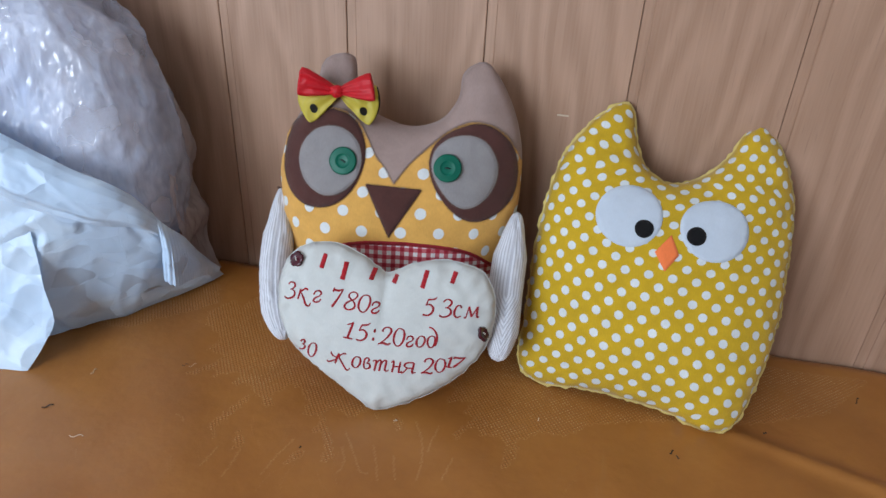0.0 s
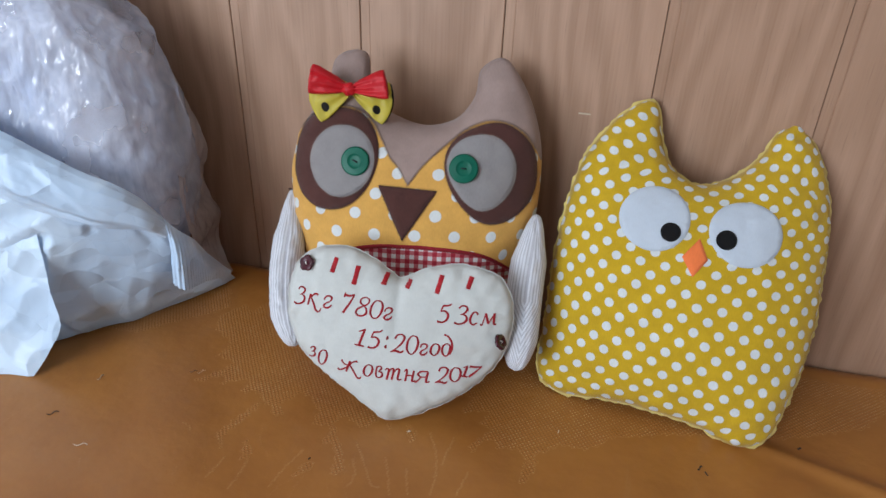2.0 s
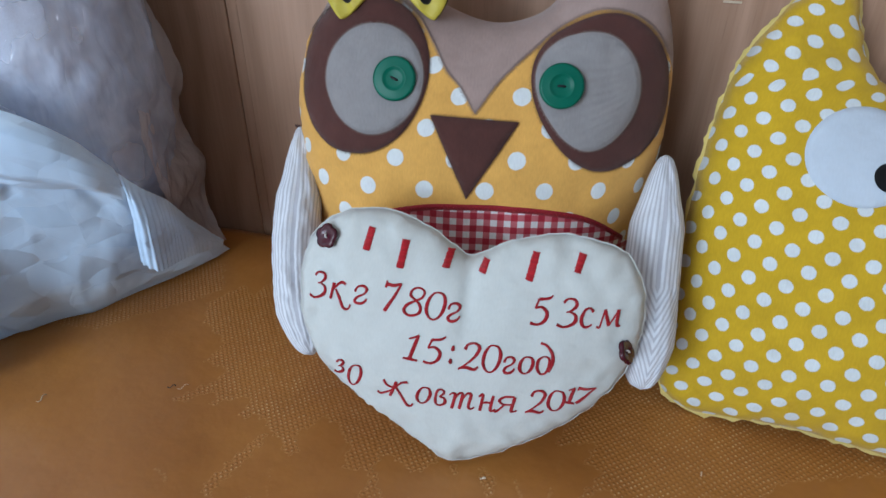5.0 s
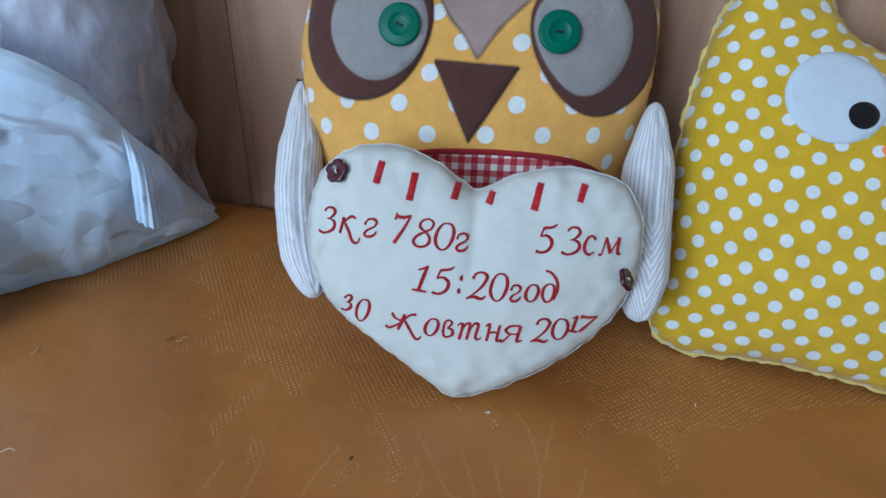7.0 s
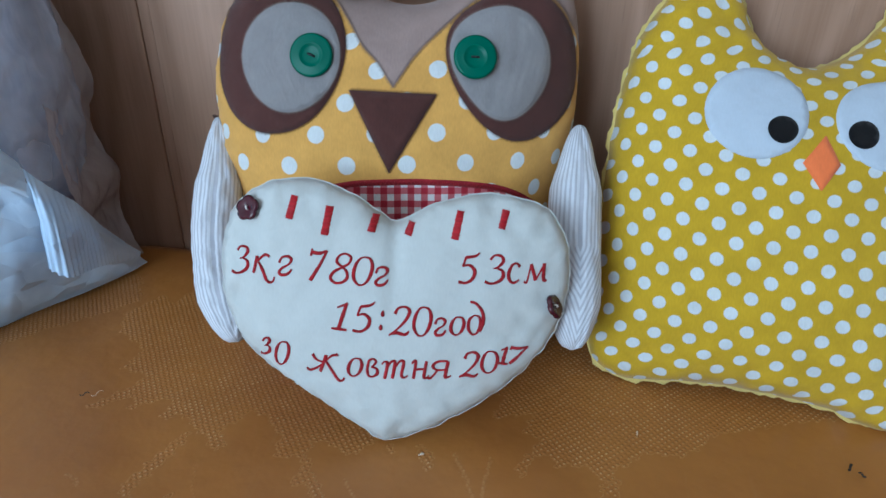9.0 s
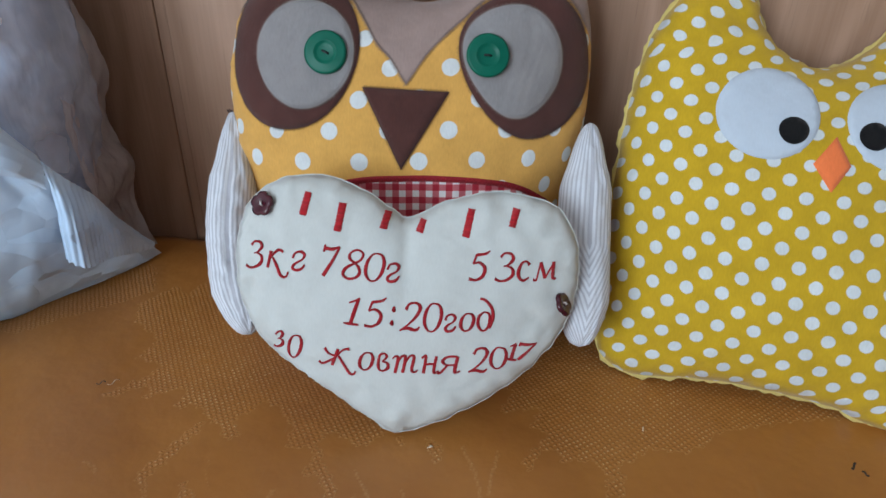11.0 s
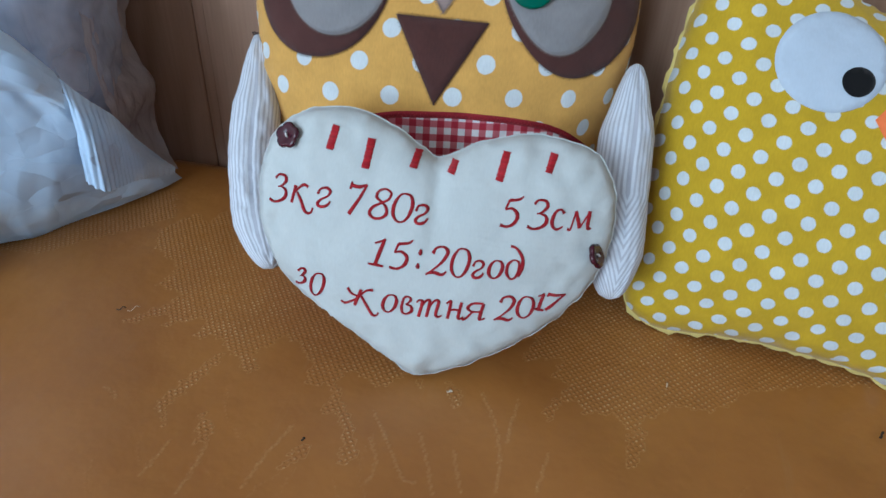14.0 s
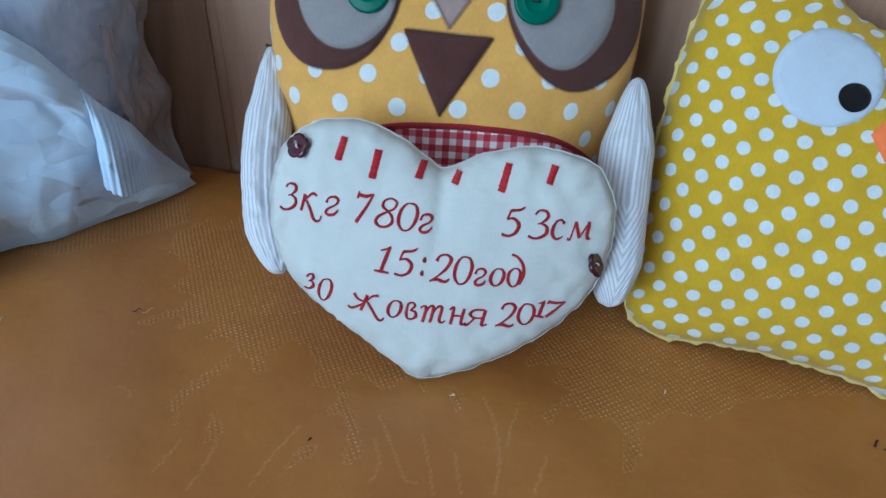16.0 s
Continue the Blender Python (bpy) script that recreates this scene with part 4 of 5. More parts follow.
heart_puff = Puff(heart_line, 0.0220, 0.022, keen=18, power=0.66, seed=9, pucker=0.0044, dent=heart_dent)
heart = part("heart", cushion_sides(heart_puff, 0.004), M_CREAM, owl, "cream cotton heart pillow embroidered in red")
heart.matrix_basis = to_owl @ HEART_M
seam = np.concatenate([heart_line, heart_line[:1]])
bm = bmesh.new()
tube(bm, [(u, v, 0.0008 * noise.noise((u * 200, v * 200, 0))) for u, v in seam], 0.0004, 5)
part("seam", bm, M_CREAM, heart)


# Italic letters as pen strokes in a unit box: x, y and the pen's weight.
STROKES = {
    "3": (((0.36, 0.84, 0.8), (0.55, 0.97, 0.6), (0.84, 0.94, 0.9), (0.90, 0.76, 1.0), (0.66, 0.58, 0.6), (0.46, 0.53, 0.4)),
          ((0.58, 0.55, 0.4), (0.84, 0.44, 0.9), (0.84, 0.22, 1.1), (0.60, 0.07, 0.9), (0.30, 0.03, 0.7), (0.05, 0.12, 1.0))),
    "к": (((0.27, 0.93, 1.0), (0.08, 0.38, 0.9)), ((0.15, 0.64, 0.5), (0.42, 0.86, 0.7), (0.62, 0.95, 0.9), (0.80, 0.88, 0.9)),
          ((0.32, 0.72, 0.7), (0.48, 0.44, 1.0), (0.62, 0.13, 1.0), (0.78, 0.03, 0.8), (0.92, 0.08, 0.6), (0.98, 0.22, 0.6))),
    "г": (((0.12, 0.66, 0.8), (0.30, 0.90, 0.6), (0.68, 0.95, 0.8), (0.90, 0.78, 0.9), (0.72, 0.55, 0.6), (0.32, 0.40, 0.7), (0.08, 0.20, 0.9), (0.20, 0.05, 0.9), (0.52, 0.05, 0.9), (0.78, 0.18, 0.7), (0.88, 0.32, 0.5)),),
    "7": (((0.28, 1.0, 0.5), (0.20, 0.78, 0.8)), ((0.24, 0.90, 1.0), (0.58, 0.84, 1.0), (0.96, 0.90, 0.6)), ((0.96, 0.90, 0.6), (0.62, 0.52, 0.9), (0.30, 0.22, 1.1), (0.10, 0.03, 1.1))),
    "8": (((0.60, 0.54, 0.7), (0.36, 0.72, 0.9), (0.44, 0.92, 0.7), (0.72, 0.99, 0.6), (0.94, 0.86, 0.8), (0.84, 0.66, 0.7), (0.56, 0.54, 0.7), (0.20, 0.40, 0.9), (0.05, 0.20, 1.0), (0.22, 0.03, 0.8), (0.52, 0.03, 0.8), (0.74, 0.18, 1.0), (0.72, 0.40, 0.9), (0.56, 0.55, 0.6)),),
    "0": (((0.60, 0.98, 0.5), (0.86, 0.90, 0.8), (0.94, 0.62, 1.1), (0.78, 0.26, 1.0), (0.50, 0.04, 0.6), (0.22, 0.06, 0.7), (0.06, 0.32, 1.1), (0.16, 0.68, 1.0), (0.40, 0.93, 0.6), (0.62, 0.98, 0.5)),),
    "5": (((0.97, 0.98, 0.4), (0.78, 0.88, 0.8), (0.42, 0.85, 0.9)), ((0.42, 0.87, 0.7), (0.26, 0.58, 0.6)),
          ((0.25, 0.57, 0.5), (0.52, 0.60, 0.8), (0.72, 0.42, 1.1), (0.62, 0.17, 1.0), (0.34, 0.04, 0.8), (0.04, 0.09, 1.0))),
    "с": (((0.90, 0.78, 1.0), (0.70, 0.95, 0.6), (0.36, 0.85, 0.8), (0.10, 0.45, 1.1), (0.16, 0.15, 1.0), (0.42, 0.03, 0.8), (0.80, 0.16, 0.5)),),
    "м": (((0.0, 0.10, 0.8), (0.12, 0.06, 0.6), (0.24, 0.45, 0.5), (0.38, 0.93, 0.6)), ((0.38, 0.95, 1.0), (0.50, 0.15, 1.1)), ((0.50, 0.15, 0.5), (0.92, 0.95, 0.6)), ((0.92, 0.97, 1.1), (0.84, 0.18, 1.1), (0.97, 0.08, 0.6))),
    "1": (((0.38, 0.86, 0.5), (0.70, 0.92, 0.7), (0.94, 0.99, 0.8)), ((0.86, 0.95, 1.0), (0.60, 0.50, 1.2), (0.38, 0.10, 1.1)), ((0.02, 0.13, 0.7), (0.40, 0.08, 0.9), (0.80, 0.03, 0.7))),
    "2": (((0.34, 0.76, 1.0), (0.48, 0.94, 0.7), (0.78, 0.98, 0.8), (0.95, 0.82, 1.1), (0.76, 0.52, 0.9), (0.40, 0.24, 0.6), (0.03, 0.03, 0.6)), ((0.05, 0.06, 0.6), (0.36, 0.10, 1.1), (0.68, 0.02, 1.0), (0.88, 0.14, 0.5))),
    "д": (((0.45, 0.58, 0.5), (0.72, 0.52, 0.7), (0.74, 0.28, 1.0), (0.52, 0.05, 0.7), (0.24, 0.02, 0.7), (0.06, 0.20, 1.0), (0.16, 0.45, 0.9), (0.46, 0.58, 0.5)), ((0.28, 0.97, 0.8), (0.62, 0.90, 0.8), (0.92, 0.66, 1.0), (0.92, 0.36, 1.1), (0.70, 0.08, 0.8))),
    "ж": (((0.20, 0.96, 0.9), (0.30, 0.78, 0.8), (0.50, 0.67, 0.6)), ((0.50, 0.66, 0.6), (0.26, 0.50, 0.8), (0.09, 0.44, 0.9), (0.02, 0.54, 0.8)), ((0.56, 0.90, 1.0), (0.36, 0.37, 1.0)),
          ((0.50, 0.66, 0.6), (0.68, 0.85, 0.7), (0.86, 0.87, 1.0)), ((0.55, 0.68, 0.8), (0.68, 0.38, 1.0), (0.82, 0.08, 1.0), (0.93, 0.05, 0.7), (0.99, 0.15, 0.5))),
    "в": (((0.12, 0.45, 0.8), (0.30, 0.88, 0.8), (0.64, 0.98, 0.7), (0.84, 0.80, 0.8), (0.48, 0.55, 0.6)), ((0.46, 0.55, 0.6), (0.84, 0.44, 0.9), (0.86, 0.18, 1.0), (0.50, 0.02, 0.7), (0.16, 0.10, 0.8), (0.11, 0.48, 1.0))),
    "т": (((0.03, 0.84, 0.5), (0.14, 0.96, 0.6), (0.24, 0.84, 1.0), (0.08, 0.05, 1.0)), ((0.15, 0.45, 0.4), (0.38, 0.92, 0.7), (0.53, 0.88, 1.0), (0.38, 0.05, 1.0)), ((0.45, 0.45, 0.4), (0.70, 0.92, 0.7), (0.86, 0.86, 1.0), (0.74, 0.20, 1.0), (0.84, 0.04, 0.7), (0.98, 0.15, 0.4))),
    "н": (((0.10, 0.88, 0.6), (0.32, 0.98, 0.9), (0.12, 0.05, 1.0)), ((0.20, 0.50, 0.7), (0.50, 0.54, 0.8), (0.78, 0.50, 0.7)), ((0.88, 0.98, 0.9), (0.68, 0.15, 1.0), (0.78, 0.03, 0.7), (0.95, 0.15, 0.5))),
    "я": (((0.02, 0.06, 1.0), (0.16, 0.06, 0.8), (0.45, 0.46, 0.7)), ((0.78, 0.48, 0.7), (0.42, 0.50, 0.7), (0.28, 0.74, 1.0), (0.50, 0.97, 0.8), (0.90, 0.96, 0.8)), ((0.92, 0.97, 1.0), (0.74, 0.10, 1.1), (0.84, 0.02, 0.7), (0.98, 0.12, 0.4))),
    ":": (((0.72, 0.98, 0.5), (0.60, 0.76, 1.3), (0.50, 0.70, 0.5)), ((0.38, 0.26, 0.5), (0.26, 0.06, 1.3), (0.16, 0.0, 0.5))),
    "": (((0.62, 0.94, 2.2), (0.38, 0.06, 2.2)),),
}
STROKES["о"] = STROKES["0"]


def glyph(ch, u, v, width, height, turn=0.0, tilt=0.0, pen=0.00094):
    """One embroidered letter on the heart: domed satin-stitch columns along its strokes."""
    bm = bmesh.new()
    lay = bm.loops.layers.uv.new("UVMap")
    ex, ey = np.array((math.cos(turn), math.sin(turn))) * width, np.array((-math.sin(tilt), math.cos(tilt))) * height
    for stroke in STROKES[ch]:
        line = spline([(*(np.array((u, v)) + x * ex + y * ey), w) for x, y, w in stroke], 0.00045, False)
        way = np.gradient(line[:, :2], axis=0)
        way /= np.maximum(np.linalg.norm(way, axis=1, keepdims=True), 1e-9)
        rows = []
        for i, ((pu, pv, w), (a, b)) in enumerate(zip(line, way)):
            half = pen * max(w, 0.35) * (1 + 0.22 * noise.noise((pu * 2600, pv * 2600, 0.5)) + 0.05 * (i % 2))
            row = []
            for k, lift in ((-1.0, 0.0), (-0.75, 0.55), (-0.3, 0.95), (0.3, 0.95), (0.75, 0.55), (1.0, 0.0)):
                qu, qv = pu - b * half * k, pv + a * half * k
                row.append(bm.verts.new((qu, qv, heart_puff.rise(qu, qv) + 0.00025 + 0.00062 * lift)))
            rows.append(row)
        for i in range(len(rows) - 1):
            for k in range(5):
                f = bm.faces.new((rows[i][k], rows[i][k + 1], rows[i + 1][k + 1], rows[i + 1][k]))
                for l, (x, y) in zip(f.loops, ((i, k), (i, k + 1), (i + 1, k + 1), (i + 1, k))):
                    l[lay].uv = (x * 0.00045 + y * 0.00008, y * 0.0003)
    bmesh.ops.recalc_face_normals(bm, faces=bm.faces)
    return part("letter" if ch else "bar", bm, M_THREAD_RED, heart, "crimson embroidery")


def lettering(text, *places):
    """Letters of a line, each with its corner, width, height, turn and tilt."""
    for ch, place in zip(text, places):
        glyph(ch, *place)


for place in ((-0.0634, 0.1382, 0.0159, 0.0146, 0.067, 0.100), (-0.0433, 0.1295, 0.0167, 0.0181, 0.061, 0.093), (-0.0150, 0.1325, 0.0115, 0.0105, 0.03, 0.08), (0.0057, 0.1307, 0.0115, 0.0077, 0.120, 0.085), (0.0303, 0.1285, 0.0174, 0.0177, 0.083, 0.064), (0.0586, 0.1355, 0.0126, 0.0116, 0.065, 0.046)):
    glyph("", *place)
lettering("3кг", (-0.0930, 0.1057, 0.0129, 0.0160, 0.124, 0.071), (-0.0793, 0.1009, 0.0140, 0.0174, 0.105, 0.051), (-0.0636, 0.1067, 0.0094, 0.0115, 0.106, 0.057))
lettering("780г", (-0.0458, 0.1045, 0.0123, 0.0186, 0.084, 0.063), (-0.0334, 0.1036, 0.0138, 0.0166, 0.084, 0.070), (-0.0201, 0.1030, 0.0125, 0.0161, 0.083, 0.075), (-0.0075, 0.1035, 0.0084, 0.0109, 0.032, 0.078))
lettering("53см", (0.0391, 0.1053, 0.0140, 0.0173, 0.065, 0.079), (0.0539, 0.1054, 0.0131, 0.0163, 0.056, 0.080), (0.0675, 0.1061, 0.0085, 0.0118, 0.027, 0.092), (0.0768, 0.1058, 0.0142, 0.0118, 0.015, 0.119))
lettering("15:20", (-0.0322, 0.0760, 0.0111, 0.0162, 0.088, 0.058), (-0.0205, 0.0756, 0.0150, 0.0178, 0.101, 0.063), (-0.0052, 0.0783, 0.0047, 0.0113, 0.064, 0.067), (0.0005, 0.0745, 0.0137, 0.0169, 0.084, 0.072), (0.0148, 0.0746, 0.0115, 0.0174, 0.088, 0.079))
lettering("год", (0.0268, 0.0753, 0.0074, 0.0109, 0.046, 0.085), (0.0358, 0.0756, 0.0088, 0.0110, 0.049, 0.092), (0.0458, 0.0758, 0.0101, 0.0204, 0.053, 0.100))
lettering("30", (-0.0792, 0.0545, 0.0092, 0.0130, 0.30, -0.12), (-0.0684, 0.0505, 0.0103, 0.0160, 0.191, -0.034))
lettering("жовтня", (-0.0482, 0.0408, 0.0232, 0.0208, 0.143, 0.014), (-0.0234, 0.0477, 0.0094, 0.0122, 0.112, 0.035), (-0.0125, 0.0479, 0.0076, 0.0121, 0.113, 0.047), (-0.0030, 0.0471, 0.0152, 0.0120, 0.089, 0.063), (0.0137, 0.0477, 0.0111, 0.0117, 0.075, 0.078), (0.0230, 0.0480, 0.0142, 0.0114, 0.050, 0.088))
lettering("2017", (0.0414, 0.0489, 0.0129, 0.0164, 0.027, 0.105), (0.0545, 0.0512, 0.0108, 0.0146, 0.028, 0.118), (0.0640, 0.0566, 0.0071, 0.0111, -0.016, 0.120), (0.0695, 0.0569, 0.0140, 0.0117, -0.03, 0.125))


def flower_button(u, v, r, spin, flat):
    bm = bmesh.new()
    rings = []
    for k, z in ((0.92, 0.0), (1.0, 0.0012), (0.94, 0.0026), (0.72, 0.0030), (0.40, 0.0020), (0.05, 0.0018)):
        ring = []
        for a in np.arange(40) * 2 * math.pi / 40:
            lobe = 1 + 0.20 * (abs(math.cos(2.5 * a)) ** 0.7 - 0.6) * min(1, k * 1.2)
            ring.append(bm.verts.new((r * k * lobe * math.cos(a), r * k * lobe * math.sin(a), z)))
        rings.append(ring)
    for r0, r1 in zip(rings, rings[1:]):
        for j in range(40):
            bm.faces.new((r0[j], r0[(j + 1) % 40], r1[(j + 1) % 40], r1[j]))
    bm.faces.new(rings[-1])
    bmesh.ops.recalc_face_normals(bm, faces=bm.faces)
    b = part("flower_button", bm, M_BURGUNDY, heart, "glossy burgundy flower-shaped button")
    b.matrix_basis = on_front(heart_puff, u, v, 0.0006, spin) @ pose(0, 0, 0, 0, flat, 0)
    bm = bmesh.new()
    tube(bm, [(0.0, -0.0013, 0.0018), (0.0, -0.0008, 0.0030), (0.0, 0.0008, 0.0030), (0.0, 0.0013, 0.0018)], 0.0005)
    t = part("thread", bm, M_WHITE_THREAD, owl)
    t.matrix_basis = to_owl @ HEART_M @ b.matrix_basis


flower_button(-0.0815, 0.1440, 0.0072, 20, 0)
flower_button(0.0945, 0.0915, 0.0070, 50, 38)

# ---- the mustard owl cushion ----
YEL_M = lean_frame(0.227, -0.149, SEAT + 0.005, 0, 30)
mustard = empty("owl_cushion", YEL_M, label="mustard polka-dot owl cushion with white felt eyes, leaning on the wall", category="cushion")
my_line = spline([(-0.0985, 0.0262), (-0.0882, 0.0112), (-0.0695, 0.0040), (-0.0232, 0.0072), (0.0205, 0.0052), (0.0580, -0.0003), (0.0865, -0.0095), (0.1065, -0.0065), (0.1200, 0.0100), (0.1290, 0.0386), (0.1388, 0.0785),
                  (0.1425, 0.1119), (0.1440, 0.1564), (0.1440, 0.2010), (0.1390, 0.2396), (0.1260, 0.2717), (0.1099, 0.2933), (0.0990, 0.2939), (0.0868, 0.2818), (0.0770, 0.2605), (0.0580, 0.2390), (0.0315, 0.2258),
                  (0.0096, 0.2289), (-0.0096, 0.2505), (-0.0212, 0.2897), (-0.0285, 0.2980), (-0.0427, 0.2932), (-0.0650, 0.2688), (-0.0835, 0.2375), (-0.0935, 0.1929), (-0.0978, 0.1340), (-0.0975, 0.0740)], 0.004)
my_line = my_line + np.array([(0.0013 * noise.noise((u * 75, v * 75, 1.0)), 0.0013 * noise.noise((u * 75, v * 75, 5.0))) for u, v in my_line])
my_puff = Puff(my_line, 0.050, 0.045, keen=9, power=0.55, seed=21, pucker=0.0042)
cover = part("cover", cushion_sides(my_puff, 0.0045), M_MUSTARD, mustard, "mustard cotton printed with white dots")
# the print is drawn askew by the stuffing: columns and rows of dots, in powers of the cloth's own u and v
ACROSS = ((3.882, -0.233, -1.061, -0.159, 0.617), (6.029, -0.410, -0.255, 0.408), (-0.025, 0.284, 0.443), (0.146, 0.340), (0.029,))
UPWARD = ((2.844, 12.571, 1.241, -0.075, -1.109), (0.367, 0.867, 0.658, -0.925), (-0.807, -0.119, -0.039), (0.108, 0.188), (0.218,))
for loop in cover.data.uv_layers.active.data:
    a, b = (loop.uv[0] - 0.02) / 0.13, (loop.uv[1] - 0.13) / 0.13
    ac, bc = min(max(a, -0.85), 0.85), min(max(b, -0.85), 0.95)
    x, y = (sum(c * ac ** i * bc ** j for i, row in enumerate(rows) for j, c in enumerate(row)) for rows in (ACROSS, UPWARD))
    loop.uv = (0.0213 * (x + 6.0 * (a - ac)), 0.0108 * (y + 11.8 * (b - bc)))
# a raw pinked seam that ripples round the outline
bm = bmesh.new()
nrm = np.roll(my_line, -1, 0) - np.roll(my_line, 1, 0)
nrm = np.stack([nrm[:, 1], -nrm[:, 0]], 1) / np.linalg.norm(nrm, axis=1)[:, None]
if edge_gap(my_line, my_line[:1] + nrm[:1] * 0.01)[0] and inside(my_line, *(my_line[:1] + nrm[:1] * 0.004).T)[0]:
    nrm = -nrm
rings = []
for i, ((u, v), (a, b)) in enumerate(zip(my_line, nrm)):
    w = max(0.0003, 0.0010 + 0.0024 * noise.noise((u * 120, v * 120, 4)) + 0.0007 * (i % 2))
    z = 0.0026 * noise.noise((u * 150, v * 150, 8))
    rings.append([bm.verts.new((u - a * 0.001, v - b * 0.001, 0.0012)), bm.verts.new((u + a * w, v + b * w, z + 0.0005)), bm.verts.new((u + a * w, v + b * w, z - 0.0005)), bm.verts.new((u - a * 0.001, v - b * 0.001, -0.0012))])
for i in range(len(rings)):
    r0, r1 = rings[i - 1], rings[i]
    for j in range(3):
        bm.faces.new((r0[j], r1[j], r1[j + 1], r0[j + 1]))
bmesh.ops.recalc_face_normals(bm, faces=bm.faces)
add_uv(bm, None)
part("seam", bm, M_PALE_EDGE, mustard, "raw pale yellow seam edge")


def oval(cu, cv, a, b, turn, n=40):
    t = np.arange(n) * 2 * math.pi / n
    x, y = a * np.cos(t), b * np.sin(t)
    wob = 1 + 0.012 * np.sin(3 * t + cu * 90)
    return np.stack([cu + (x * math.cos(turn) - y * math.sin(turn)) * wob, cv + (x * math.sin(turn) + y * math.cos(turn)) * wob], 1)


for (eu, ev, ea, eb, tn), (pu, pv, pr) in (((-0.0132, 0.1842, 0.0309, 0.0298, 0.0), (0.0017, 0.1734, 0.0087)), ((0.0650, 0.1812, 0.0312, 0.0293, 0.0), (0.0492, 0.1735, 0.0088))):
    eye = part("eye", patch(my_puff, oval(eu, ev, ea, eb, tn)), M_WHITE_FELT, mustard, "white felt eye")
    part("pupil", patch(my_puff, oval(pu, pv, pr, pr, 0, 24), 0.003, 0.0018, 0.0008), M_BLACK_FELT, eye, "black felt pupil")
my_beak = straight_cut([(0.0141, 0.1535), (0.0270, 0.1713), (0.0361, 0.1537), (0.0253, 0.1368)])
part("beak", patch(my_puff, my_beak), M_ORANGE_FELT, mustard, "orange felt diamond beak")

# the whole cushion is a little twisted, its upper corner slumped back
for ob in mustard.children_recursive:
    for v in ob.data.vertices:
        v.co.z += -0.8 * (v.co.x - 0.03) * (v.co.y - 0.12)

# ---- the bagged bedding ----
def crumple(p, k, size, fine=0.20):
    """Sharp folds: a ridged noise."""
    a = 1 - abs(noise.noise((p.x * k, p.y * k, p.z * k * 0.7)))
    b = 1 - abs(noise.noise((p.x * k * 2.3 + 5, p.y * k * 2.3, p.z * k * 1.6)))
    c = 1 - abs(noise.noise((p.x * k * 5.0, p.y * k * 5.0 + 3, p.z * k * 3.4 - p.x * k * 2.0)))
    return size * (a * a - 0.6 + 0.45 * (b * b - 0.6) + fine * (c * c - 0.6))


def sheet(rows, nu, nv, wrinkle, k=16.0, pleats=0, creases=()):
    """A skin through a few guide curves, wrinkled along its normal."""
    curves = [spline(r, 0.004, False) for r in rows]
    us = np.linspace(0, 1, nu)
    cols = np.stack([np.stack([np.interp(us, np.linspace(0, 1, len(c)), c[:, i]) for i in range(3)], 1) for c in curves])
    grid = np.stack([[np.interp(t, np.linspace(0, 1, len(s)), s[:, i]) for i in range(3)] for j in range(nu) for s in [spline(cols[:, j], 0.01, False)] for t in np.linspace(0, 1, nv)]).reshape(nu, nv, 3)
    bm = bmesh.new()
    du, dv = np.gradient(grid, axis=0), np.gradient(grid, axis=1)
    n = np.cross(du, dv)
    n /= np.maximum(np.linalg.norm(n, axis=2, keepdims=True), 1e-9)
    if n[nu // 2, nv // 2, 1] > 0:
        n = -n
    vs = [[None] * nv for _ in range(nu)]
    for i in range(nu):
        for j in range(nv):
            p = Vector(grid[i, j])
            q = p + Vector(n[i, j]) * crumple(p, k, wrinkle, 0.12)
            if pleats:
                q += Vector(n[i, j]) * 0.0009 * math.sin(i / nu * pleats * 6.283 + 1.5 * math.sin(i * 0.13)) * (1 - 0.7 * i / nu) * min(1.0, 0.3 + j / nv)
            for (ax, az), (bx, bz), wide, high in creases:
                ex, ez = bx - ax, bz - az
                t = ((p.x - ax) * ex + (p.z - az) * ez) / (ex * ex + ez * ez)
                if -0.25 < t < 1.25:
                    off = ((p.x - ax) * ez - (p.z - az) * ex) / math.hypot(ex, ez) + 0.002 * noise.noise((p.x * 40, p.z * 40, wide * 900))
                    end = min(1.0, (t + 0.25) * 3, (1.25 - t) * 3)
                    q += Vector(n[i, j]) * 0.6 * high * end * (math.exp(-abs(off) / wide) - 0.9 * math.exp(-((off - 1.6 * wide) / wide) ** 2))
            q.z = max(q.z, SEAT + 0.0015)
            vs[i][j] = bm.verts.new(q)
    for i in range(nu - 1):
        for j in range(nv - 1):
            bm.faces.new((vs[i][j], vs[i + 1][j], vs[i + 1][j + 1], vs[i][j + 1]))
    bmesh.ops.recalc_face_normals(bm, faces=bm.faces)
    return bm


bag = empty("bagged_bedding", pose(-0.42, -0.13, SEAT), label="pale bedding in clear film and white carrier bag on sofa", category="bag")
to_bag = bag.matrix_world.inverted()


def bag_part(name, bm, mat, label):
    lay = bm.loops.layers.uv.active or bm.loops.layers.uv.new("UVMap")
    for f in bm.faces:
        for l in f.loops:
            l[lay].uv = l.vert.co.xz
    ob = part(name, bm, mat, bag, label)
    ob.matrix_basis = to_bag
    return ob


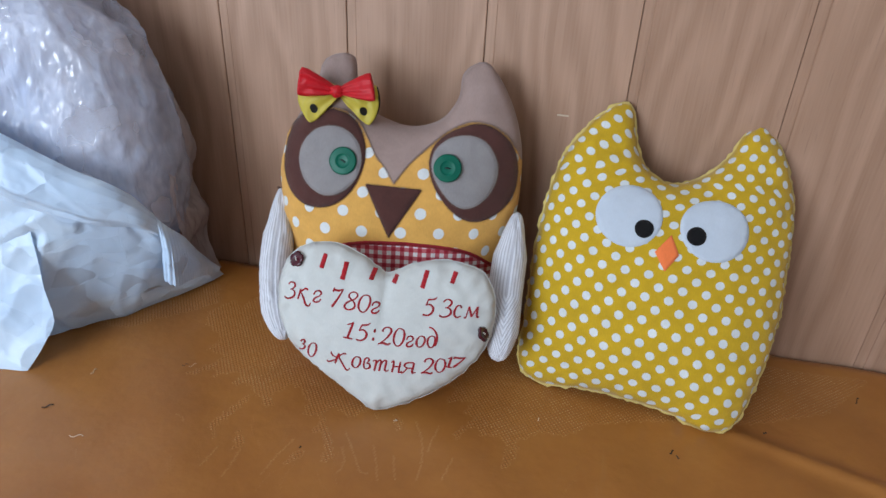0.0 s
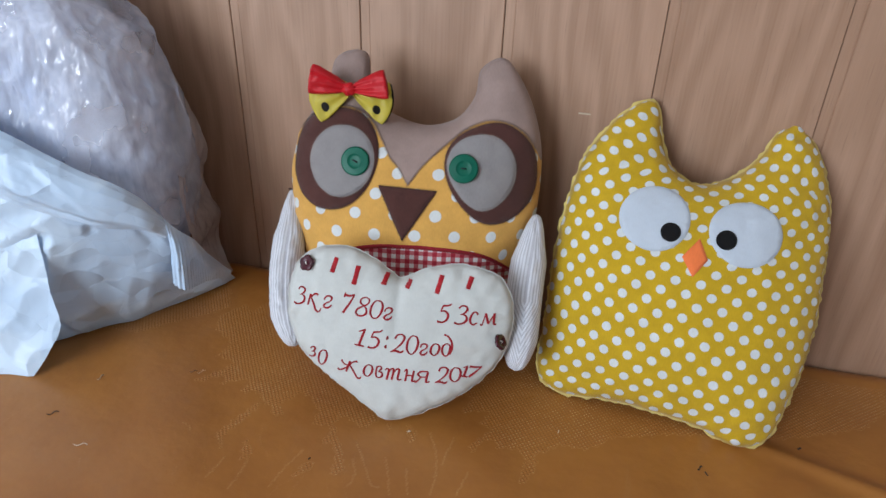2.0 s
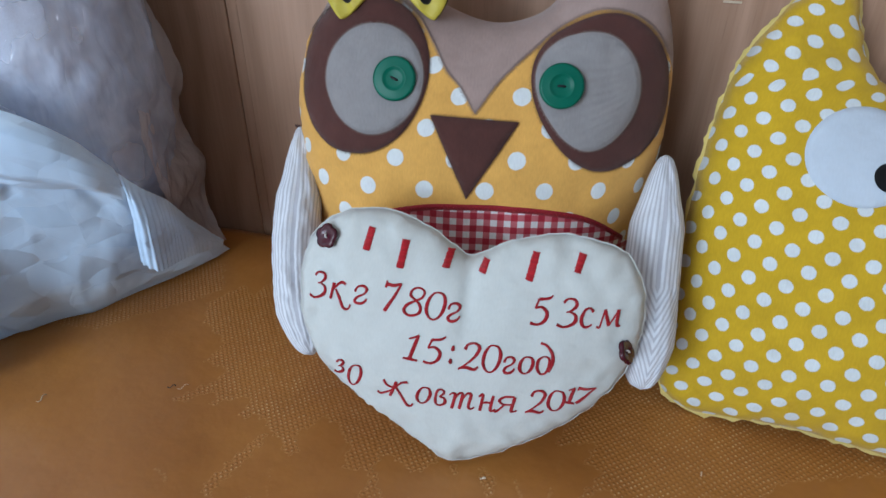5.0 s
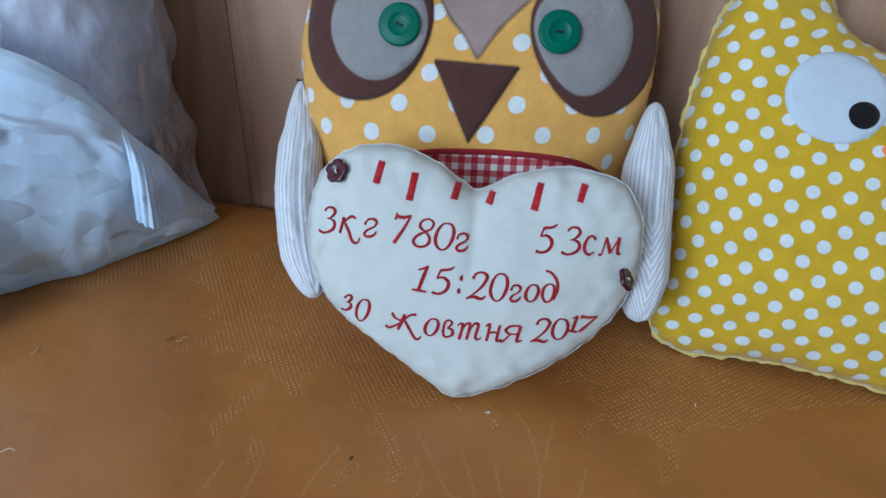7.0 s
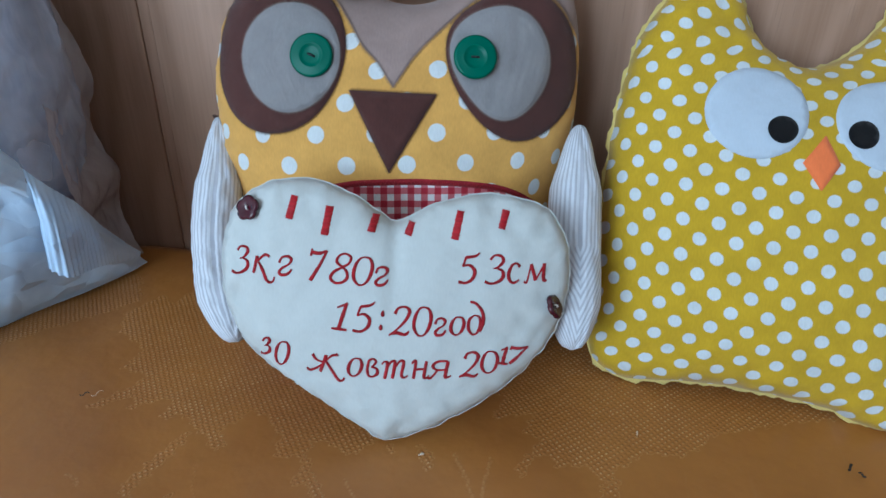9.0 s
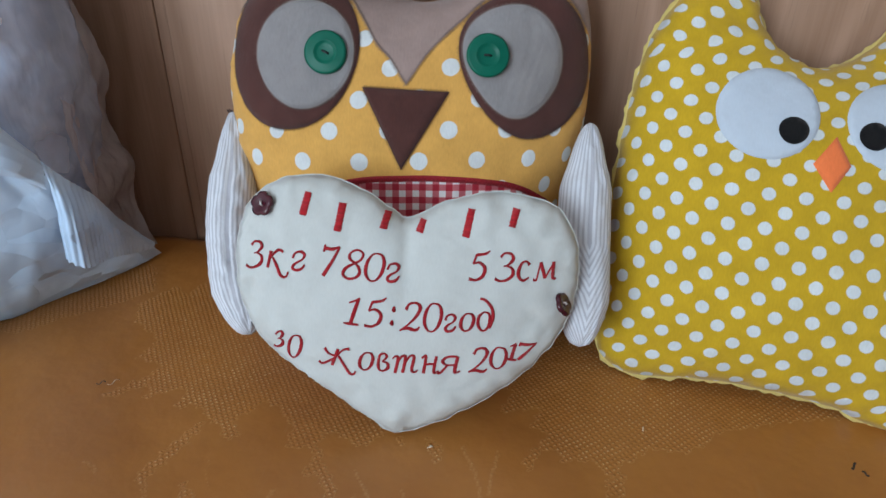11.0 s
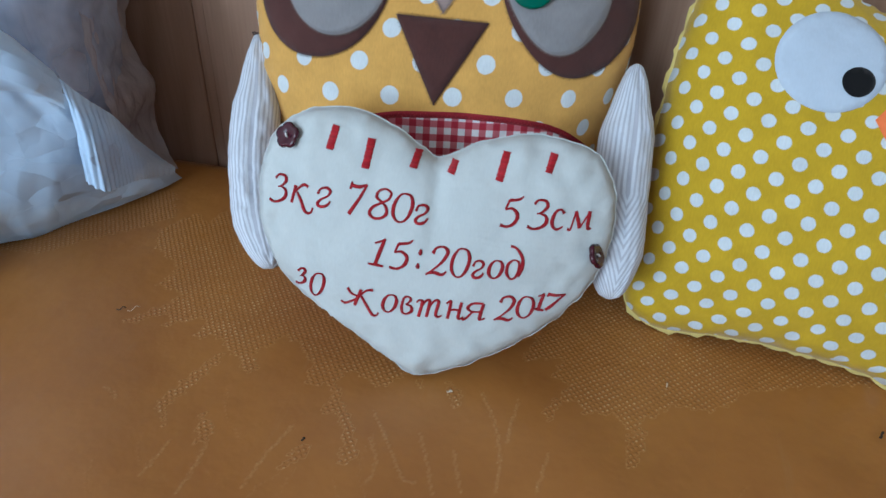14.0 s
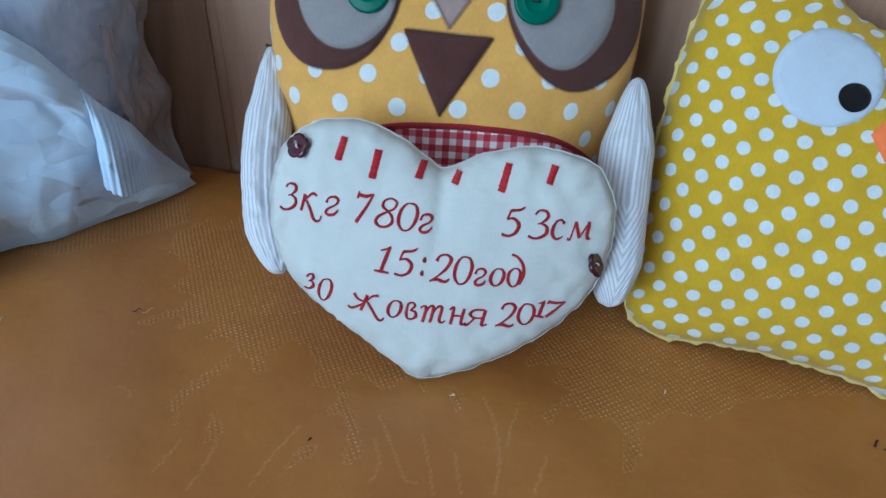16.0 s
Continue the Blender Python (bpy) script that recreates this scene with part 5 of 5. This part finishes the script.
def lump(cx, cy, cz, rx, ry, rz, wrinkle, k, e=0.8, fineness=6):
    bm = bmesh.new()
    bmesh.ops.create_icosphere(bm, subdivisions=fineness, radius=1.0)
    for v in bm.verts:
        d = v.co.copy()
        q = Vector([math.copysign(abs(c) ** e, c) for c in d])
        p = Vector((cx + q.x * rx, cy + q.y * ry, cz + q.z * rz))
        p += d * crumple(p, k, wrinkle)
        p.z = max(p.z, SEAT + 0.003)
        p.y = min(p.y, -0.004)
        v.co = p
    return bm


bag_part("bedding", lump(-0.455, -0.108, 0.625, 0.176, 0.090, 0.182, 0.010, 9.0, 0.8), M_STUFFING, "lilac-white folded bedding")
bag_part("clear_film", lump(-0.450, -0.110, 0.630, 0.184, 0.098, 0.194, 0.012, 17.0, 0.8, 7), M_CLEAR, "crinkled clear plastic film")
bag_part("neck", lump(-0.485, -0.125, 0.880, 0.118, 0.095, 0.110, 0.020, 18.0), M_CLEAR, "gathered neck of the clear film")
bag_part("side_film", sheet([[(-0.318, -0.030, 0.720), (-0.304, -0.026, 0.670), (-0.288, -0.022, 0.615), (-0.296, -0.026, 0.575), (-0.282, -0.024, 0.532), (-0.288, -0.030, 0.500), (-0.262, -0.045, 0.462)],
                             [(-0.322, -0.060, 0.720), (-0.300, -0.058, 0.670), (-0.286, -0.056, 0.615), (-0.290, -0.060, 0.575), (-0.278, -0.060, 0.532), (-0.282, -0.062, 0.500), (-0.262, -0.055, 0.465)],
                             [(-0.300, -0.110, 0.730), (-0.274, -0.110, 0.670), (-0.264, -0.112, 0.615), (-0.266, -0.112, 0.575), (-0.270, -0.100, 0.532), (-0.272, -0.085, 0.500), (-0.260, -0.060, 0.466)]], 110, 40, 0.006, 26.0), M_MILKY, "loose milky film at the side")
# creases that fan out from the knot of the carrier bag: ends in x and z, width, height
FRONT_CREASES = (((-0.338, 0.576), (-0.400, 0.548), 0.006, 0.0060), ((-0.338, 0.576), (-0.359, 0.495), 0.006, 0.0060), ((-0.314, 0.630), (-0.303, 0.592), 0.004, 0.0040), ((-0.313, 0.590), (-0.305, 0.606), 0.004, 0.0045),
                 ((-0.269, 0.595), (-0.264, 0.560), 0.004, 0.0045), ((-0.293, 0.529), (-0.322, 0.455), 0.007, 0.0035), ((-0.357, 0.495), (-0.350, 0.458), 0.004, 0.0050), ((-0.325, 0.612), (-0.380, 0.582), 0.009, 0.0045),
                 ((-0.310, 0.550), (-0.330, 0.490), 0.009, 0.0022), ((-0.280, 0.535), (-0.300, 0.470), 0.008, 0.0020), ((-0.430, 0.640), (-0.360, 0.600), 0.010, 0.0050), ((-0.480, 0.610), (-0.400, 0.560), 0.010, 0.0060))
RIM_CREASES = (((-0.420, 0.690), (-0.275, 0.606), 0.004, 0.0022), ((-0.360, 0.640), (-0.262, 0.584), 0.0035, 0.0024), ((-0.330, 0.665), (-0.290, 0.620), 0.003, 0.0018), ((-0.450, 0.700), (-0.340, 0.670), 0.005, 0.0022))
bag_part("carrier_front", sheet([
    [(-0.640, -0.276, 0.452), (-0.470, -0.260, 0.452), (-0.385, -0.228, 0.452), (-0.335, -0.174, 0.452), (-0.285, -0.098, 0.452), (-0.258, -0.048, 0.455)],
    [(-0.640, -0.266, 0.530), (-0.470, -0.256, 0.510), (-0.385, -0.238, 0.500), (-0.325, -0.192, 0.490), (-0.280, -0.117, 0.476), (-0.258, -0.054, 0.462)],
    [(-0.640, -0.262, 0.640), (-0.470, -0.255, 0.600), (-0.380, -0.238, 0.585), (-0.318, -0.206, 0.570), (-0.268, -0.145, 0.535), (-0.258, -0.062, 0.472)],
    [(-0.640, -0.230, 0.790), (-0.460, -0.226, 0.722), (-0.360, -0.216, 0.682), (-0.300, -0.198, 0.645), (-0.260, -0.158, 0.582), (-0.262, -0.075, 0.490)]], 240, 150, 0.0048, 6.5, creases=FRONT_CREASES), M_CARRIER, "white carrier plastic wrapped round the front")
bag_part("fold", sheet([
    [(-0.600, -0.220, 0.795), (-0.450, -0.222, 0.732), (-0.360, -0.216, 0.688), (-0.300, -0.200, 0.652), (-0.264, -0.184, 0.628), (-0.256, -0.160, 0.594)],
    [(-0.600, -0.238, 0.790), (-0.450, -0.236, 0.726), (-0.360, -0.230, 0.681), (-0.300, -0.213, 0.645), (-0.257, -0.193, 0.620), (-0.249, -0.164, 0.588)],
    [(-0.600, -0.254, 0.755), (-0.450, -0.250, 0.690), (-0.360, -0.242, 0.650), (-0.300, -0.219, 0.618), (-0.257, -0.194, 0.600), (-0.250, -0.166, 0.576)],
    [(-0.600, -0.245, 0.715), (-0.450, -0.236, 0.650), (-0.360, -0.226, 0.622), (-0.300, -0.203, 0.598), (-0.264, -0.180, 0.588), (-0.256, -0.158, 0.568)]], 200, 80, 0.0030, 11.0, creases=RIM_CREASES), M_CARRIER, "rolled rim of the carrier bag")
bag_part("gathered_handle", sheet([
    [(-0.258, -0.155, 0.588), (-0.255, -0.140, 0.568), (-0.260, -0.110, 0.540), (-0.264, -0.080, 0.502), (-0.257, -0.056, 0.470)],
    [(-0.258, -0.153, 0.556), (-0.249, -0.152, 0.545), (-0.252, -0.122, 0.522), (-0.257, -0.090, 0.492), (-0.255, -0.060, 0.469)],
    [(-0.268, -0.148, 0.504), (-0.255, -0.146, 0.497), (-0.255, -0.118, 0.489), (-0.257, -0.088, 0.477), (-0.255, -0.062, 0.467)]], 140, 50, 0.0010, 40.0, 21), M_CARRIER, "pleated white plastic handle end")
bag_part("hanging_flap", sheet([
    [(-0.540, -0.236, 0.680), (-0.440, -0.232, 0.640), (-0.348, -0.222, 0.592)],
    [(-0.520, -0.276, 0.600), (-0.420, -0.260, 0.565), (-0.334, -0.239, 0.535)],
    [(-0.500, -0.290, 0.530), (-0.410, -0.275, 0.520), (-0.326, -0.245, 0.503)],
    [(-0.480, -0.296, 0.475), (-0.400, -0.280, 0.474), (-0.337, -0.257, 0.476)],
    [(-0.480, -0.300, 0.4525), (-0.400, -0.284, 0.4525), (-0.352, -0.267, 0.4525)]], 110, 110, 0.007, 12.0), M_CARRIER, "white plastic flap hanging to the seat")
navy = part("navy_cloth", lump(-0.398, -0.214, 0.464, 0.028, 0.020, 0.015, 0.006, 30.0), M_NAVY)
tagged(navy, "dark navy cloth peeping out under the bag", "cloth")


# ---- lint and crumbs on the seat ----
def lint(x, y, length, turn, mat, label, r=0.0005):
    bm = bmesh.new()
    c, s = math.cos(turn), math.sin(turn)
    pts = [(x + c * length * t - s * 0.12 * length * math.sin(t * 5), y + s * length * t + c * 0.12 * length * math.sin(t * 5), SEAT + 0.0012 + 0.0008 * math.sin(t * 7)) for t in np.linspace(-0.5, 0.5, 7)]
    tube(bm, pts, r, 5)
    return tagged(part("lint", bm, mat), label, "lint", "specks on the seat")


for x, y, n, turn, mat, r in ((-0.297, -0.305, 0.010, 0.5, M_CRUMB, 0.0006), (0.027, -0.231, 0.003, 0.2, M_LINT, 0.0008), (-0.046, -0.287, 0.0020, 0.9, M_CRUMB, 0.0006), (0.285, -0.198, 0.006, 0.8, M_CRUMB, 0.0007), (0.290, -0.203, 0.004, 2.0, M_CRUMB, 0.0006),
                              (0.375, -0.147, 0.003, 0.2, M_CRUMB, 0.0007), (0.478, -0.070, 0.012, 0.9, M_CRUMB, 0.0005), (-0.208, -0.215, 0.006, 0.4, M_CRUMB, 0.0004), (-0.200, -0.213, 0.008, 0.7, M_LINT, 0.00022), (-0.245, -0.330, 0.012, 0.1, M_LINT, 0.0004), (0.16, -0.19, 0.003, 1.2, M_LINT, 0.0005), (-0.29, -0.25, 0.008, 1.3, M_LINT, 0.0004)):
    lint(x, y, n, turn, mat, "tiny dark crumb lying on the ochre seat" if mat is M_CRUMB else "short pale thread lying on the ochre seat", r)
scratch = part("scratch", box(bmesh.new(), (0.130, -0.0012, 0.6945), (0.142, 0.0004, 0.6960), 0.0003), M_LINT)
scratch.parent = wall
